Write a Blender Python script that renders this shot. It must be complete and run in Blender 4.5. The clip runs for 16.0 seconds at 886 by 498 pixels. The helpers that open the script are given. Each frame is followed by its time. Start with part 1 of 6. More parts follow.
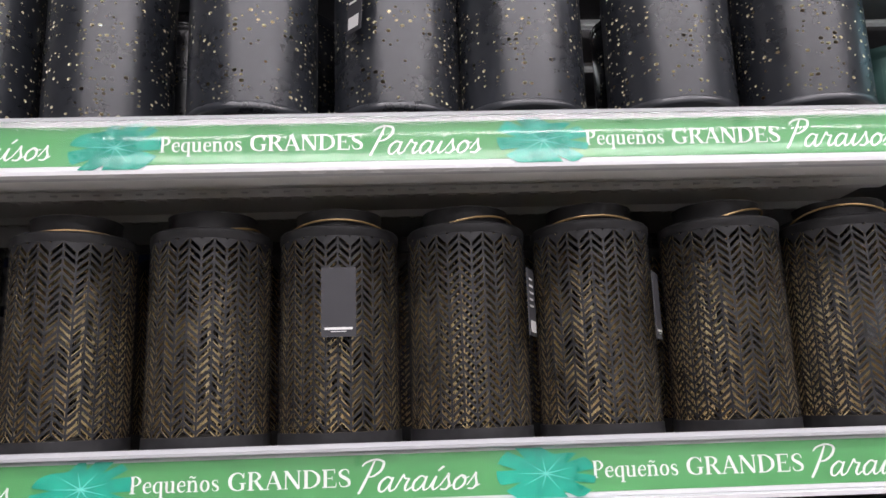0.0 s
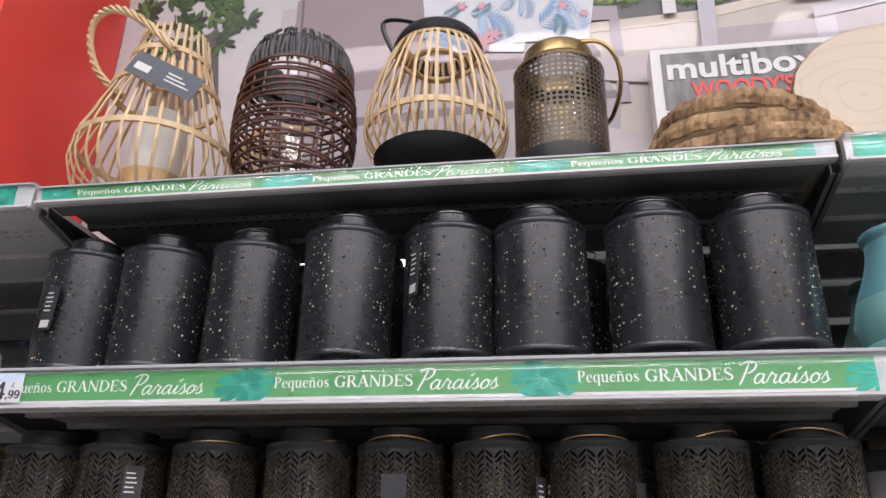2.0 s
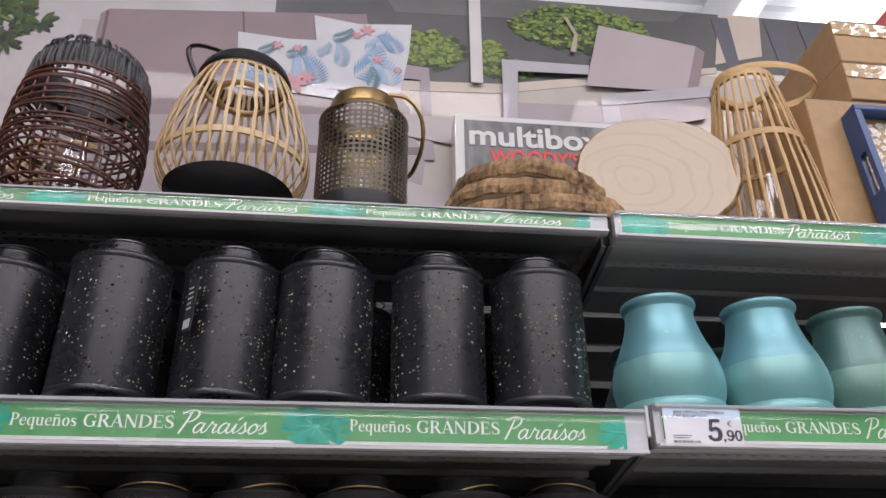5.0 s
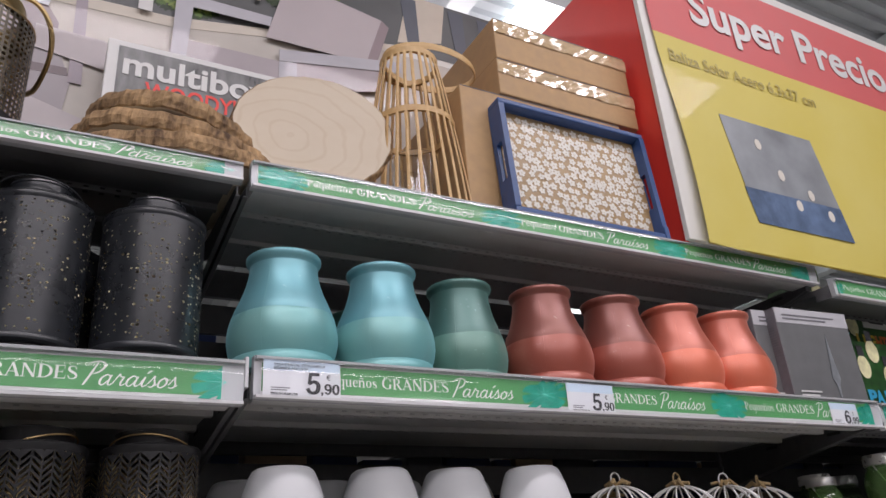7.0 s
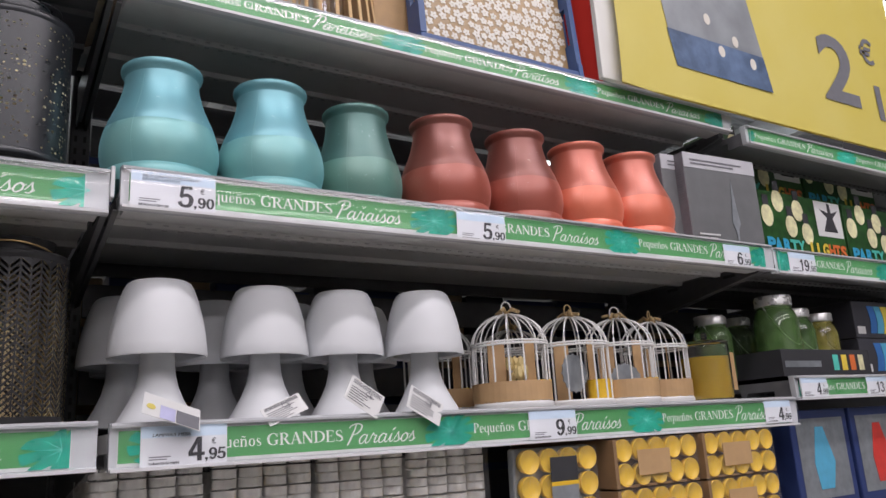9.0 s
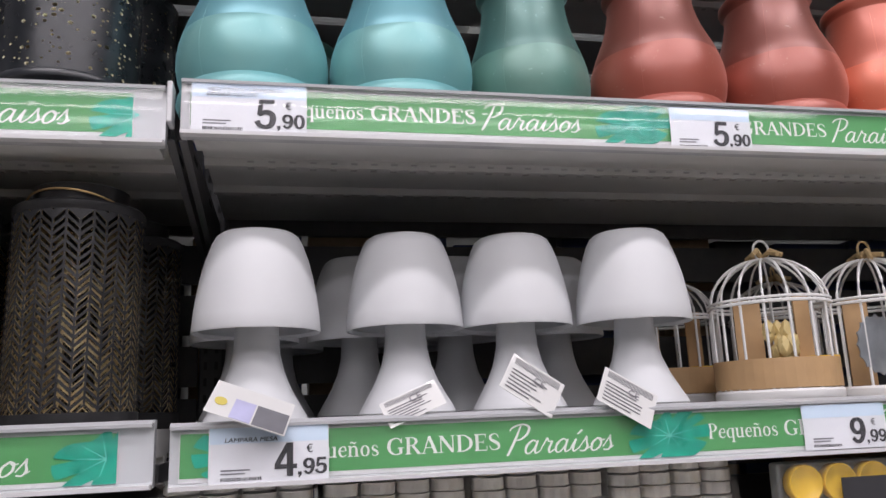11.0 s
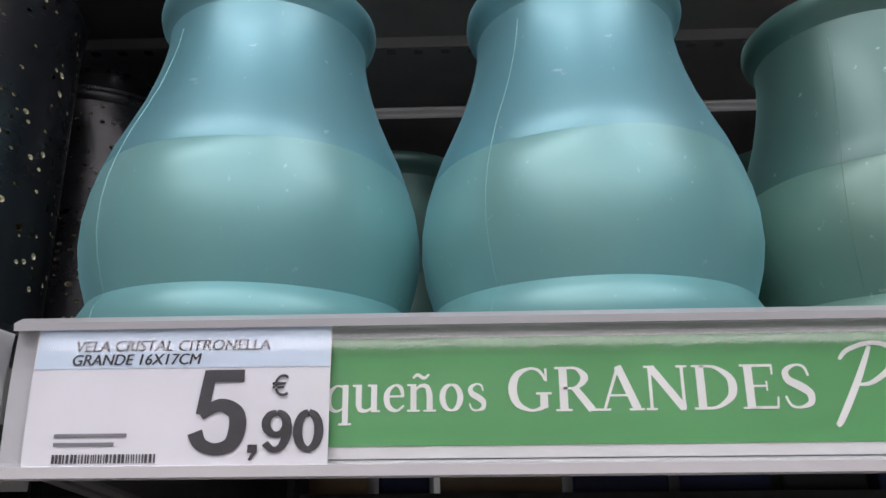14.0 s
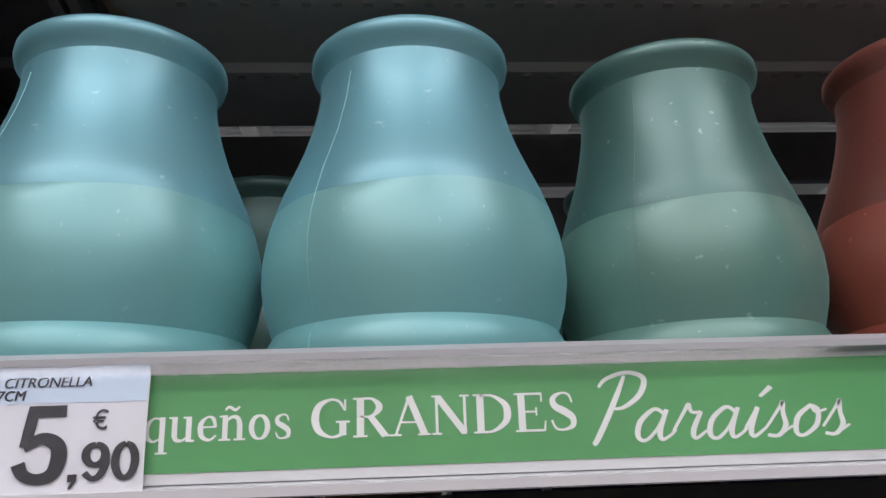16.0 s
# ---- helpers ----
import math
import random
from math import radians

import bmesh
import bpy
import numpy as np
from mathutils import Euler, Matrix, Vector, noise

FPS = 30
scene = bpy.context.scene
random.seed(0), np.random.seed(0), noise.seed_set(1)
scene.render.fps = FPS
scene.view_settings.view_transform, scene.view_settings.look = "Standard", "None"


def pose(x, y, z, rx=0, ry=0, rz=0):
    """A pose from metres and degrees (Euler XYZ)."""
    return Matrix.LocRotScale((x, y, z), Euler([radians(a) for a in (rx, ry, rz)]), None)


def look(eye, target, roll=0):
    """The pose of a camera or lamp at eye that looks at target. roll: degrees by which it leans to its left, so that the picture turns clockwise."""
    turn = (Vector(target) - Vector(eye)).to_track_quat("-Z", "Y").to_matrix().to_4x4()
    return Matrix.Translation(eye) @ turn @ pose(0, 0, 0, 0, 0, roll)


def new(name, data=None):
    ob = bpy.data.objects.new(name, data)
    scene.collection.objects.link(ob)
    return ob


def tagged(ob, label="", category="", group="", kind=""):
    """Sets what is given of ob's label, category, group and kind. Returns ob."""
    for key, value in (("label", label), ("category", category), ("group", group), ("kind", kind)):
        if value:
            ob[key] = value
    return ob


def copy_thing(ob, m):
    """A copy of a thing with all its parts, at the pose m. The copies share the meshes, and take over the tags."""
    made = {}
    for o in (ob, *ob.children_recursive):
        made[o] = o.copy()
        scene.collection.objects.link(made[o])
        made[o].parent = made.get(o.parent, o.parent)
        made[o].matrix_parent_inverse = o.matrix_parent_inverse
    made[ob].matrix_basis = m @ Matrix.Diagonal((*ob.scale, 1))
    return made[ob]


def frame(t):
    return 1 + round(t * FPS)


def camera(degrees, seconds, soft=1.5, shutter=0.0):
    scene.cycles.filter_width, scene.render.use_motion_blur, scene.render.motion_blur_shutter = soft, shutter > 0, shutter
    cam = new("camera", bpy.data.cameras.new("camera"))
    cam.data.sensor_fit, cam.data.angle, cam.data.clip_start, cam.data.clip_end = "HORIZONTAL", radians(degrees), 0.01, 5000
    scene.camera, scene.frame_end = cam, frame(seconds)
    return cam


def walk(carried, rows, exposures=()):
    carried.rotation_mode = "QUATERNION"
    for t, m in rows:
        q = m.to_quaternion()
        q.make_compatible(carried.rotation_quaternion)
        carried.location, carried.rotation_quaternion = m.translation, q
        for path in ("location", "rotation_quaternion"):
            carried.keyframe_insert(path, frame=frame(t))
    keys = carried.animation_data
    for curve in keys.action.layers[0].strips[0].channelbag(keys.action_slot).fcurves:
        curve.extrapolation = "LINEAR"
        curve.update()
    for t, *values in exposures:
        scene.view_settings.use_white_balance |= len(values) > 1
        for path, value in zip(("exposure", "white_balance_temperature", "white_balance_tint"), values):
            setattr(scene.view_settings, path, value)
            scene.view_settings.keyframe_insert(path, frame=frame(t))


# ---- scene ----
cam = camera(60.1, 16.0)
PATH = [
    (0, (-0.607, -0.759, 1.283), (-0.527, 1.199, 1.684), -1.8),
    (0.5, (-0.588, -0.848, 1.288), (-0.65, 1.091, 1.775), -0.9),
    (1, (-0.501, -0.933, 1.281), (-0.68, 0.967, 1.879), -0.0),
    (1.5, (-0.437, -1.008, 1.29), (-0.705, 0.847, 1.989), 0.7),
    (2, (-0.449, -1.064, 1.295), (-0.734, 0.752, 2.082), 1.0),
    (2.5, (-0.502, -1.106, 1.3), (-0.767, 0.688, 2.144), 1.1),
    (3, (-0.54, -1.126, 1.304), (-0.782, 0.66, 2.171), 1.2),
    (5.5, (-0.372, -1.038, 1.285), (0.013, 0.699, 2.199), -1.6),
    (6, (-0.333, -1.04, 1.28), (0.238, 0.654, 2.177), -2.7),
    (6.5, (-0.302, -1.045, 1.276), (0.449, 0.594, 2.143), -3.5),
    (7, (-0.271, -1.051, 1.266), (0.636, 0.533, 2.084), -4.4),
    (7.5, (-0.248, -1.06, 1.25), (0.781, 0.49, 1.984), -4.8),
    (8, (-0.237, -1.065, 1.227), (0.876, 0.472, 1.858), -5.0),
    (8.2, (-0.234, -1.075, 1.221), (0.898, 0.466, 1.805), -4.8),
    (10.3, (0.049, -0.996, 1.187), (0.694, 0.858, 1.572), -2.7),
    (10.5, (0.068, -0.94, 1.195), (0.647, 0.935, 1.579), -2.7),
    (11, (0.115, -0.774, 1.245), (0.515, 1.14, 1.665), -2.3),
    (11.5, (0.159, -0.637, 1.289), (0.401, 1.287, 1.779), -1.6),
    (12, (0.218, -0.515, 1.335), (0.292, 1.4, 1.908), -0.0),
    (12.5, (0.25, -0.418, 1.381), (0.188, 1.479, 2.013), 1.2),
    (13, (0.224, -0.359, 1.432), (0.127, 1.524, 2.099), 0.9),
    (13.5, (0.198, -0.319, 1.494), (0.108, 1.575, 2.13), 0.0),
    (14, (0.188, -0.301, 1.527), (0.127, 1.608, 2.123), -0.5),
    (14.5, (0.188, -0.309, 1.538), (0.142, 1.603, 2.124), -0.9),
    (15, (0.199, -0.313, 1.539), (0.178, 1.602, 2.116), -1.2),
    (15.5, (0.215, -0.319, 1.537), (0.242, 1.596, 2.114), -1.6),
    (16, (0.24, -0.343, 1.535), (0.366, 1.567, 2.116), -2.1),
]
walk(cam, [(t, look(eye, target, roll)) for t, eye, target, roll in PATH],
     [(0, 0.36), (0.5, 0.42), (1.0, 0.38), (1.6, 0.14), (3, -0.12), (5.5, -0.42), (7, -0.52), (8.2, -0.46), (10.5, -0.18), (12.5, -0.36), (14.2, -0.54), (16, -0.54)])

# ---- light ----
world = bpy.data.worlds.new("store_air")
scene.world = world
world.use_nodes = True
world.node_tree.nodes["Background"].inputs[0].default_value = (0.80, 0.88, 1.0, 1)
world.node_tree.nodes["Background"].inputs[1].default_value = 0.25


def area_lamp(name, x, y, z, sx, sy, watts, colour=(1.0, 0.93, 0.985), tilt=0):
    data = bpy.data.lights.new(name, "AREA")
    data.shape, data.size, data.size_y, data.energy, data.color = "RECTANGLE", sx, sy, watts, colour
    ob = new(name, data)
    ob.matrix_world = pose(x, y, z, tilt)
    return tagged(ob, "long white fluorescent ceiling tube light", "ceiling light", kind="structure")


area_lamp("aisle_tube_light", -0.9, -1.62, 4.1, 2.6, 0.22, 56)
area_lamp("aisle_tube_light", 2.1, -1.62, 4.1, 2.6, 0.22, 56)
# Two added rows, unseen behind the camera, to light the shelf fronts.
area_lamp("aisle_tube_light", 0.3, -3.4, 4.1, 7.0, 0.5, 140)
area_lamp("aisle_tube_light", 0.3, -5.4, 4.1, 7.0, 0.5, 160)
area_lamp("far_tube_light", 0.5, 2.2, 4.1, 6.0, 0.3, 90)
# Upward-facing areas added above two tube rows to brighten the ceiling.
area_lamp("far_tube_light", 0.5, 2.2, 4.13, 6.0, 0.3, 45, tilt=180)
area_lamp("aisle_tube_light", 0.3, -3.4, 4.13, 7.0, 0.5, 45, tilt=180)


# ---- materials ----
def mat(name, colour, rough=0.5, metal=0.0, vary=0.12, grain=60.0, bump=0.0, spec=0.5, coat=0.0, second=None, stretch=(1, 1, 1), trans=0.0, alpha=1.0, obj_vary=0.0):
    m = bpy.data.materials.new(name)
    m.use_nodes = True
    nt = m.node_tree
    b = nt.nodes["Principled BSDF"]
    b.inputs["Roughness"].default_value = rough
    b.inputs["Metallic"].default_value = metal
    b.inputs["Specular IOR Level"].default_value = spec
    b.inputs["Coat Weight"].default_value = coat
    b.inputs["Transmission Weight"].default_value = trans
    b.inputs["Alpha"].default_value = alpha
    tc = nt.nodes.new("ShaderNodeTexCoord")
    mp = nt.nodes.new("ShaderNodeMapping")
    mp.inputs["Scale"].default_value = stretch
    nt.links.new(tc.outputs["Object"], mp.inputs[0])
    fine = nt.nodes.new("ShaderNodeTexNoise")
    fine.inputs["Scale"].default_value = grain
    fine.inputs["Detail"].default_value = 5
    wide = nt.nodes.new("ShaderNodeTexNoise")
    wide.inputs["Scale"].default_value = grain * 0.12
    for n in (fine, wide):
        nt.links.new(mp.outputs[0], n.inputs["Vector"])
    add = nt.nodes.new("ShaderNodeMath")
    add.operation = "ADD"
    nt.links.new(fine.outputs[0], add.inputs[0])
    nt.links.new(wide.outputs[0], add.inputs[1])
    ramp = nt.nodes.new("ShaderNodeMapRange")
    ramp.inputs[1].default_value, ramp.inputs[2].default_value = 0.7, 1.3
    nt.links.new(add.outputs[0], ramp.inputs[0])
    mix = nt.nodes.new("ShaderNodeMix")
    mix.data_type = "RGBA"
    lo = second if second else tuple(c * (1 - vary) for c in colour)
    hi = colour if second else tuple(min(1, c * (1 + vary)) for c in colour)
    mix.inputs[6].default_value, mix.inputs[7].default_value = (*lo, 1), (*hi, 1)
    nt.links.new(ramp.outputs[0], mix.inputs[0])
    out = mix.outputs[2]
    if obj_vary:
        info = nt.nodes.new("ShaderNodeObjectInfo")
        hsv = nt.nodes.new("ShaderNodeHueSaturation")
        rng = nt.nodes.new("ShaderNodeMapRange")
        rng.inputs[3].default_value, rng.inputs[4].default_value = 1 - obj_vary, 1 + obj_vary
        nt.links.new(info.outputs["Random"], rng.inputs[0])
        nt.links.new(rng.outputs[0], hsv.inputs["Value"])
        nt.links.new(out, hsv.inputs["Color"])
        out = hsv.outputs[0]
    nt.links.new(out, b.inputs["Base Color"])
    rr = nt.nodes.new("ShaderNodeMapRange")
    rr.inputs[3].default_value, rr.inputs[4].default_value = max(0.02, rough * 0.85), min(1, rough * 1.15)
    nt.links.new(ramp.outputs[0], rr.inputs[0])
    nt.links.new(rr.outputs[0], b.inputs["Roughness"])
    if bump:
        bp = nt.nodes.new("ShaderNodeBump")
        bp.inputs["Strength"].default_value = bump
        bp.inputs["Distance"].default_value = 0.002
        nt.links.new(fine.outputs[0], bp.inputs["Height"])
        nt.links.new(bp.outputs[0], b.inputs["Normal"])
    return m


def glow(name, colour, strength):
    m = bpy.data.materials.new(name)
    m.use_nodes = True
    b = m.node_tree.nodes["Principled BSDF"]
    b.inputs["Base Color"].default_value = (*colour, 1)
    b.inputs["Emission Color"].default_value = (*colour, 1)
    b.inputs["Emission Strength"].default_value = strength
    return m


BLACK = mat("black_lacquered_metal", (0.0175, 0.020, 0.0245), 0.30, 0.0, 0.25, 90, 0.05, 0.62, obj_vary=0.12)
BLACKP = mat("black_matt_metal", (0.024, 0.024, 0.0255), 0.38, 0.0, 0.25, 120, 0.05, 0.35, obj_vary=0.15)
GOLD = mat("brushed_gold_lining", (0.90, 0.70, 0.42), 0.30, 0.80, 0.25, 60, 0.1)
GLINT = mat("bare_punched_metal", (0.92, 0.82, 0.62), 0.36, 0.45, 0.2, 60)
BRASS = mat("antique_brass", (0.36, 0.255, 0.115), 0.36, 0.85, 0.3, 40, 0.1)
GOLDWIRE = mat("gold_wire", (0.62, 0.42, 0.19), 0.38, 0.5, 0.1, 40)
GUNMETAL = mat("dark_bronze_mesh", (0.10, 0.085, 0.065), 0.4, 0.7, 0.3, 50, 0.1)
SHELF = mat("light_grey_shelf_paint", (0.52, 0.52, 0.51), 0.45, 0.0, 0.07, 25, 0.02)
SHELFD = mat("dark_grey_shelf", (0.13, 0.13, 0.135), 0.45, 0.0, 0.12, 25, 0.02)
STEEL = mat("graphite_steel", (0.078, 0.079, 0.083), 0.45, 0.2, 0.2, 40, 0.03)
# Slot colours carry the shade of punched holes, drawn as thin boxes.
SLOTG = mat("punched_slot", (0.36, 0.36, 0.36), 0.6)
SLOT = mat("slot_shadow", (0.02, 0.02, 0.02), 0.8)
RAILP = mat("grey_plastic_rail", (0.50, 0.51, 0.53), 0.22, 0.0, 0.05, 20, spec=0.6)
RAILW = mat("white_plastic_rail", (0.66, 0.66, 0.675), 0.25, 0.0, 0.03, 20, spec=0.6)
PAPER = mat("white_strip_paper", (0.60, 0.60, 0.615), 0.3, 0, 0.03, 30, coat=0.6)
GREEN = mat("printed_green", (0.085, 0.30, 0.105), 0.3, 0, 0.10, 14, coat=0.6)
TEALP = mat("printed_teal_leaf", (0.015, 0.33, 0.23), 0.3, 0, 0.3, 60, coat=0.6)
TEALL = mat("printed_light_teal", (0.16, 0.60, 0.52), 0.3, 0, 0.3, 60, coat=0.6)
WHITEP = mat("printed_white", (0.74, 0.74, 0.73), 0.35, 0, 0.03, 40, coat=0.4)
TICKET = mat("price_ticket_paper", (0.66, 0.67, 0.70), 0.4, 0, 0.03, 40)
TICKETB = mat("price_ticket_blue", (0.54, 0.65, 0.76), 0.4, 0, 0.04, 40)
INK = mat("ticket_ink", (0.035, 0.035, 0.04), 0.6)
INKG = mat("grey_ink", (0.18, 0.18, 0.2), 0.6)
LAMPW = mat("white_frosted_plastic", (0.70, 0.715, 0.735), 0.5, 0, 0.02, 20)
BAMBOO = mat("pale_bamboo", (0.80, 0.62, 0.38), 0.45, 0, 0.25, 50, 0.2, second=(0.60, 0.41, 0.20), stretch=(1, 1, 0.2))
BAMBOO2 = mat("honey_bamboo", (0.72, 0.50, 0.25), 0.45, 0, 0.25, 50, 0.2, second=(0.54, 0.33, 0.13))
WICKER = mat("dark_brown_wicker", (0.115, 0.046, 0.032), 0.42, 0, 0.4, 70, 0.25)
RUSH = mat("grey_black_rush", (0.10, 0.10, 0.105), 0.6, 0, 0.6, 120, 0.5, stretch=(6, 6, 0.6))
CANDLE = mat("ivory_wax", (0.80, 0.78, 0.72), 0.5, 0, 0.05, 20)
BARK = mat("rough_bark", (0.58, 0.38, 0.20), 0.9, 0, 0.5, 100, 1.0, second=(0.075, 0.040, 0.020), stretch=(1, 1, 0.45))
CARD = mat("brown_cardboard", (0.50, 0.32, 0.16), 0.6, 0, 0.1, 40, 0.05)
TAPE = mat("glossy_brown_tape", (0.60, 0.44, 0.26), 0.12, 0, 0.15, 60, 0.3, coat=1.0)
BLUE = mat("navy_painted_wood", (0.035, 0.085, 0.24), 0.4, 0, 0.12, 60, 0.08)
FLORAL = mat("tray_tan_ground", (0.42, 0.28, 0.13), 0.35, 0, 0.15, 40)
PETAL = mat("tray_white_petals", (0.78, 0.74, 0.66), 0.35, 0, 0.05, 40)
RED = mat("red_sign_board", (0.84, 0.055, 0.04), 0.4, 0, 0.05, 10)
REDP = mat("faded_red_print", (0.66, 0.13, 0.13), 0.5, 0, 0.05, 10, coat=0.1)
YELLOW = mat("yellow_print", (0.70, 0.60, 0.17), 0.55, 0, 0.06, 5, coat=0.08, second=(0.66, 0.54, 0.10))
CREAM = mat("white_sign_board", (0.74, 0.73, 0.69), 0.4, 0, 0.03, 10)
ALU = mat("tea_light_aluminium", (0.80, 0.79, 0.77), 0.33, 0.35, 0.15, 60, 0.1, obj_vary=0.06)
WAXY = mat("yellow_citronella_wax", (0.78, 0.49, 0.035), 0.4, 0, 0.08, 40)
CAGE = mat("white_enamel_wire", (0.80, 0.80, 0.79), 0.35, 0, 0.04, 40)
ROPE = mat("jute_twine", (0.50, 0.36, 0.18), 0.8, 0, 0.3, 200, 0.6)
GALV = mat("galvanised_tin", (0.38, 0.41, 0.44), 0.38, 0.6, 0.2, 50)
CEIL = mat("corrugated_ceiling_metal", (0.50, 0.52, 0.54), 0.5, 0.0, 0.08, 4)
BEAM = mat("ceiling_beam_paint", (0.55, 0.57, 0.58), 0.5, 0, 0.06, 4)
FLOORM = mat("pale_store_floor", (0.60, 0.58, 0.54), 0.25, 0, 0.08, 3)
WALLM = mat("grey_store_wall", (0.45, 0.45, 0.45), 0.7, 0, 0.08, 2)
COVER = mat("clear_rail_cover", (0.97, 0.98, 0.98), 0.10, 0, 0.0, 20, trans=1.0)
FADED = mat("faded_tan_ink", (0.46, 0.38, 0.12), 0.5)
SKYLIGHT = glow("bright_skylight", (0.92, 0.97, 1.0), 4.0)


# ---- mesh helpers ----
def part(name, bm, material, parent=None, label="", smooth=False):
    me = bpy.data.meshes.new(name)
    bm.normal_update()
    bm.to_mesh(me)
    bm.free()
    if smooth:
        for p in me.polygons:
            p.use_smooth = True
        me.set_sharp_from_angle(angle=radians(38))
    me.materials.append(material)
    ob = new(name, me)
    if parent:
        ob.parent = parent
    if label:
        ob["label"] = label
    return ob


def mesh_part(name, me, material, parent, m=None, label=""):
    ob = new(name, me)
    if not me.materials:
        me.materials.append(material)
    ob.parent = parent
    if m is not None:
        ob.matrix_basis = m
    if label:
        ob["label"] = label
    return ob


def thing(name, x, y, z, label, category, group="", rz=0, kind="", rx=0, ry=0):
    ob = new(name)
    ob.matrix_basis = pose(x, y, z, rx, ry, rz)
    return tagged(ob, label, category, group, kind)


def box(x0, x1, y0, y1, z0, z1, bevel=0.0, bm=None, m=None):
    one = bmesh.new()
    bmesh.ops.create_cube(one, size=1)
    bmesh.ops.transform(one, matrix=Matrix.LocRotScale(((x0 + x1) / 2, (y0 + y1) / 2, (z0 + z1) / 2), None, (x1 - x0, y1 - y0, z1 - z0)), verts=one.verts)
    if bevel:
        bmesh.ops.bevel(one, geom=one.edges[:], offset=bevel, segments=2, affect="EDGES", profile=0.5)
    if m is not None:
        bmesh.ops.transform(one, matrix=m, verts=one.verts)
    if bm is None:
        return one
    me = bpy.data.meshes.new("tmp")
    one.to_mesh(me)
    one.free()
    bm.from_mesh(me)
    bpy.data.meshes.remove(me)
    return bm


def lathe(profile, segs=48, bm=None, cx=0, cy=0, wob=None):
    bm = bm or bmesh.new()
    rings = []
    for r, z in profile:
        if r < 1e-6:
            rings.append([bm.verts.new((cx, cy, z))])
        else:
            ring = []
            for k in range(segs):
                a = 2 * math.pi * k / segs
                f = 1 + (wob(a) if wob else 0)
                ring.append(bm.verts.new((cx + r * f * math.cos(a), cy + r * f * math.sin(a), z)))
            rings.append(ring)
    for a, b in zip(rings, rings[1:]):
        for k in range(segs):
            n = (k + 1) % segs
            if len(a) == 1 and len(b) == 1:
                continue
            if len(a) == 1:
                bm.faces.new((a[0], b[n], b[k]))
            elif len(b) == 1:
                bm.faces.new((a[k], a[n], b[0]))
            else:
                bm.faces.new((a[k], a[n], b[n], b[k]))
    return bm


def tube(pts, r, bm=None, segs=6, closed=False, flat=1.0, up=None):
    """A rod of radius r along pts; flat squeezes it across the direction up."""
    bm = bm or bmesh.new()
    pts = [Vector(p) for p in pts]
    n = len(pts)
    rings = []
    for i, p in enumerate(pts):
        a = pts[(i - 1) % n] if closed or i else p
        b = pts[(i + 1) % n] if closed or i < n - 1 else p
        d = (b - a).normalized()
        ref = Vector(up(p)) if up else (Vector((0, 0, 1)) if abs(d.z) < 0.9 else Vector((0, 1, 0)))
        s = d.cross(ref).normalized()
        u = s.cross(d).normalized()
        rings.append([bm.verts.new(p + r * (math.cos(2 * math.pi * k / segs + 0.4) * s + flat * math.sin(2 * math.pi * k / segs + 0.4) * u)) for k in range(segs)])
    for i in range(n if closed else n - 1):
        a, b = rings[i], rings[(i + 1) % n]
        for k in range(segs):
            m = (k + 1) % segs
            bm.faces.new((a[k], a[m], b[m], b[k]))
    if not closed:
        bm.faces.new(rings[0][::-1])
        bm.faces.new(rings[-1])
    return bm


def circle(r, z, n=40, cx=0, cy=0, tilt=0.0, phase=0.0):
    return [(cx + r * math.cos(2 * math.pi * k / n), cy + r * math.sin(2 * math.pi * k / n), z + tilt * r * math.cos(2 * math.pi * k / n + phase)) for k in range(n)]


def prism(outline, x0, x1, bm=None):
    """A profile of (y, z) drawn out along x."""
    bm = bm or bmesh.new()
    a = [bm.verts.new((x0, y, z)) for y, z in outline]
    b = [bm.verts.new((x1, y, z)) for y, z in outline]
    n = len(outline)
    for k in range(n):
        m = (k + 1) % n
        bm.faces.new((a[k], a[m], b[m], b[k]))
    bm.faces.new(a[::-1])
    bm.faces.new(b)
    bmesh.ops.recalc_face_normals(bm, faces=bm.faces[:])
    return bm


def sheet(points, y, thick=0.0006, bm=None):
    """A thin upright card cut to an outline of (x, z), its face towards -y."""
    bm = bm or bmesh.new()
    f = [bm.verts.new((x, y, z)) for x, z in points]
    b = [bm.verts.new((x, y + thick, z)) for x, z in points]
    n = len(points)
    area = sum(points[k][0] * points[(k + 1) % n][1] - points[(k + 1) % n][0] * points[k][1] for k in range(n))
    if area < 0:
        f, b = f[::-1], b[::-1]
    bm.faces.new(f)
    bm.faces.new(b[::-1])
    for k in range(n):
        m = (k + 1) % n
        bm.faces.new((f[m], f[k], b[k], b[m]))
    return bm


def rect(x0, x1, z0, z1):
    return [(x0, z0), (x1, z0), (x1, z1), (x0, z1)]


TEXTS = {}


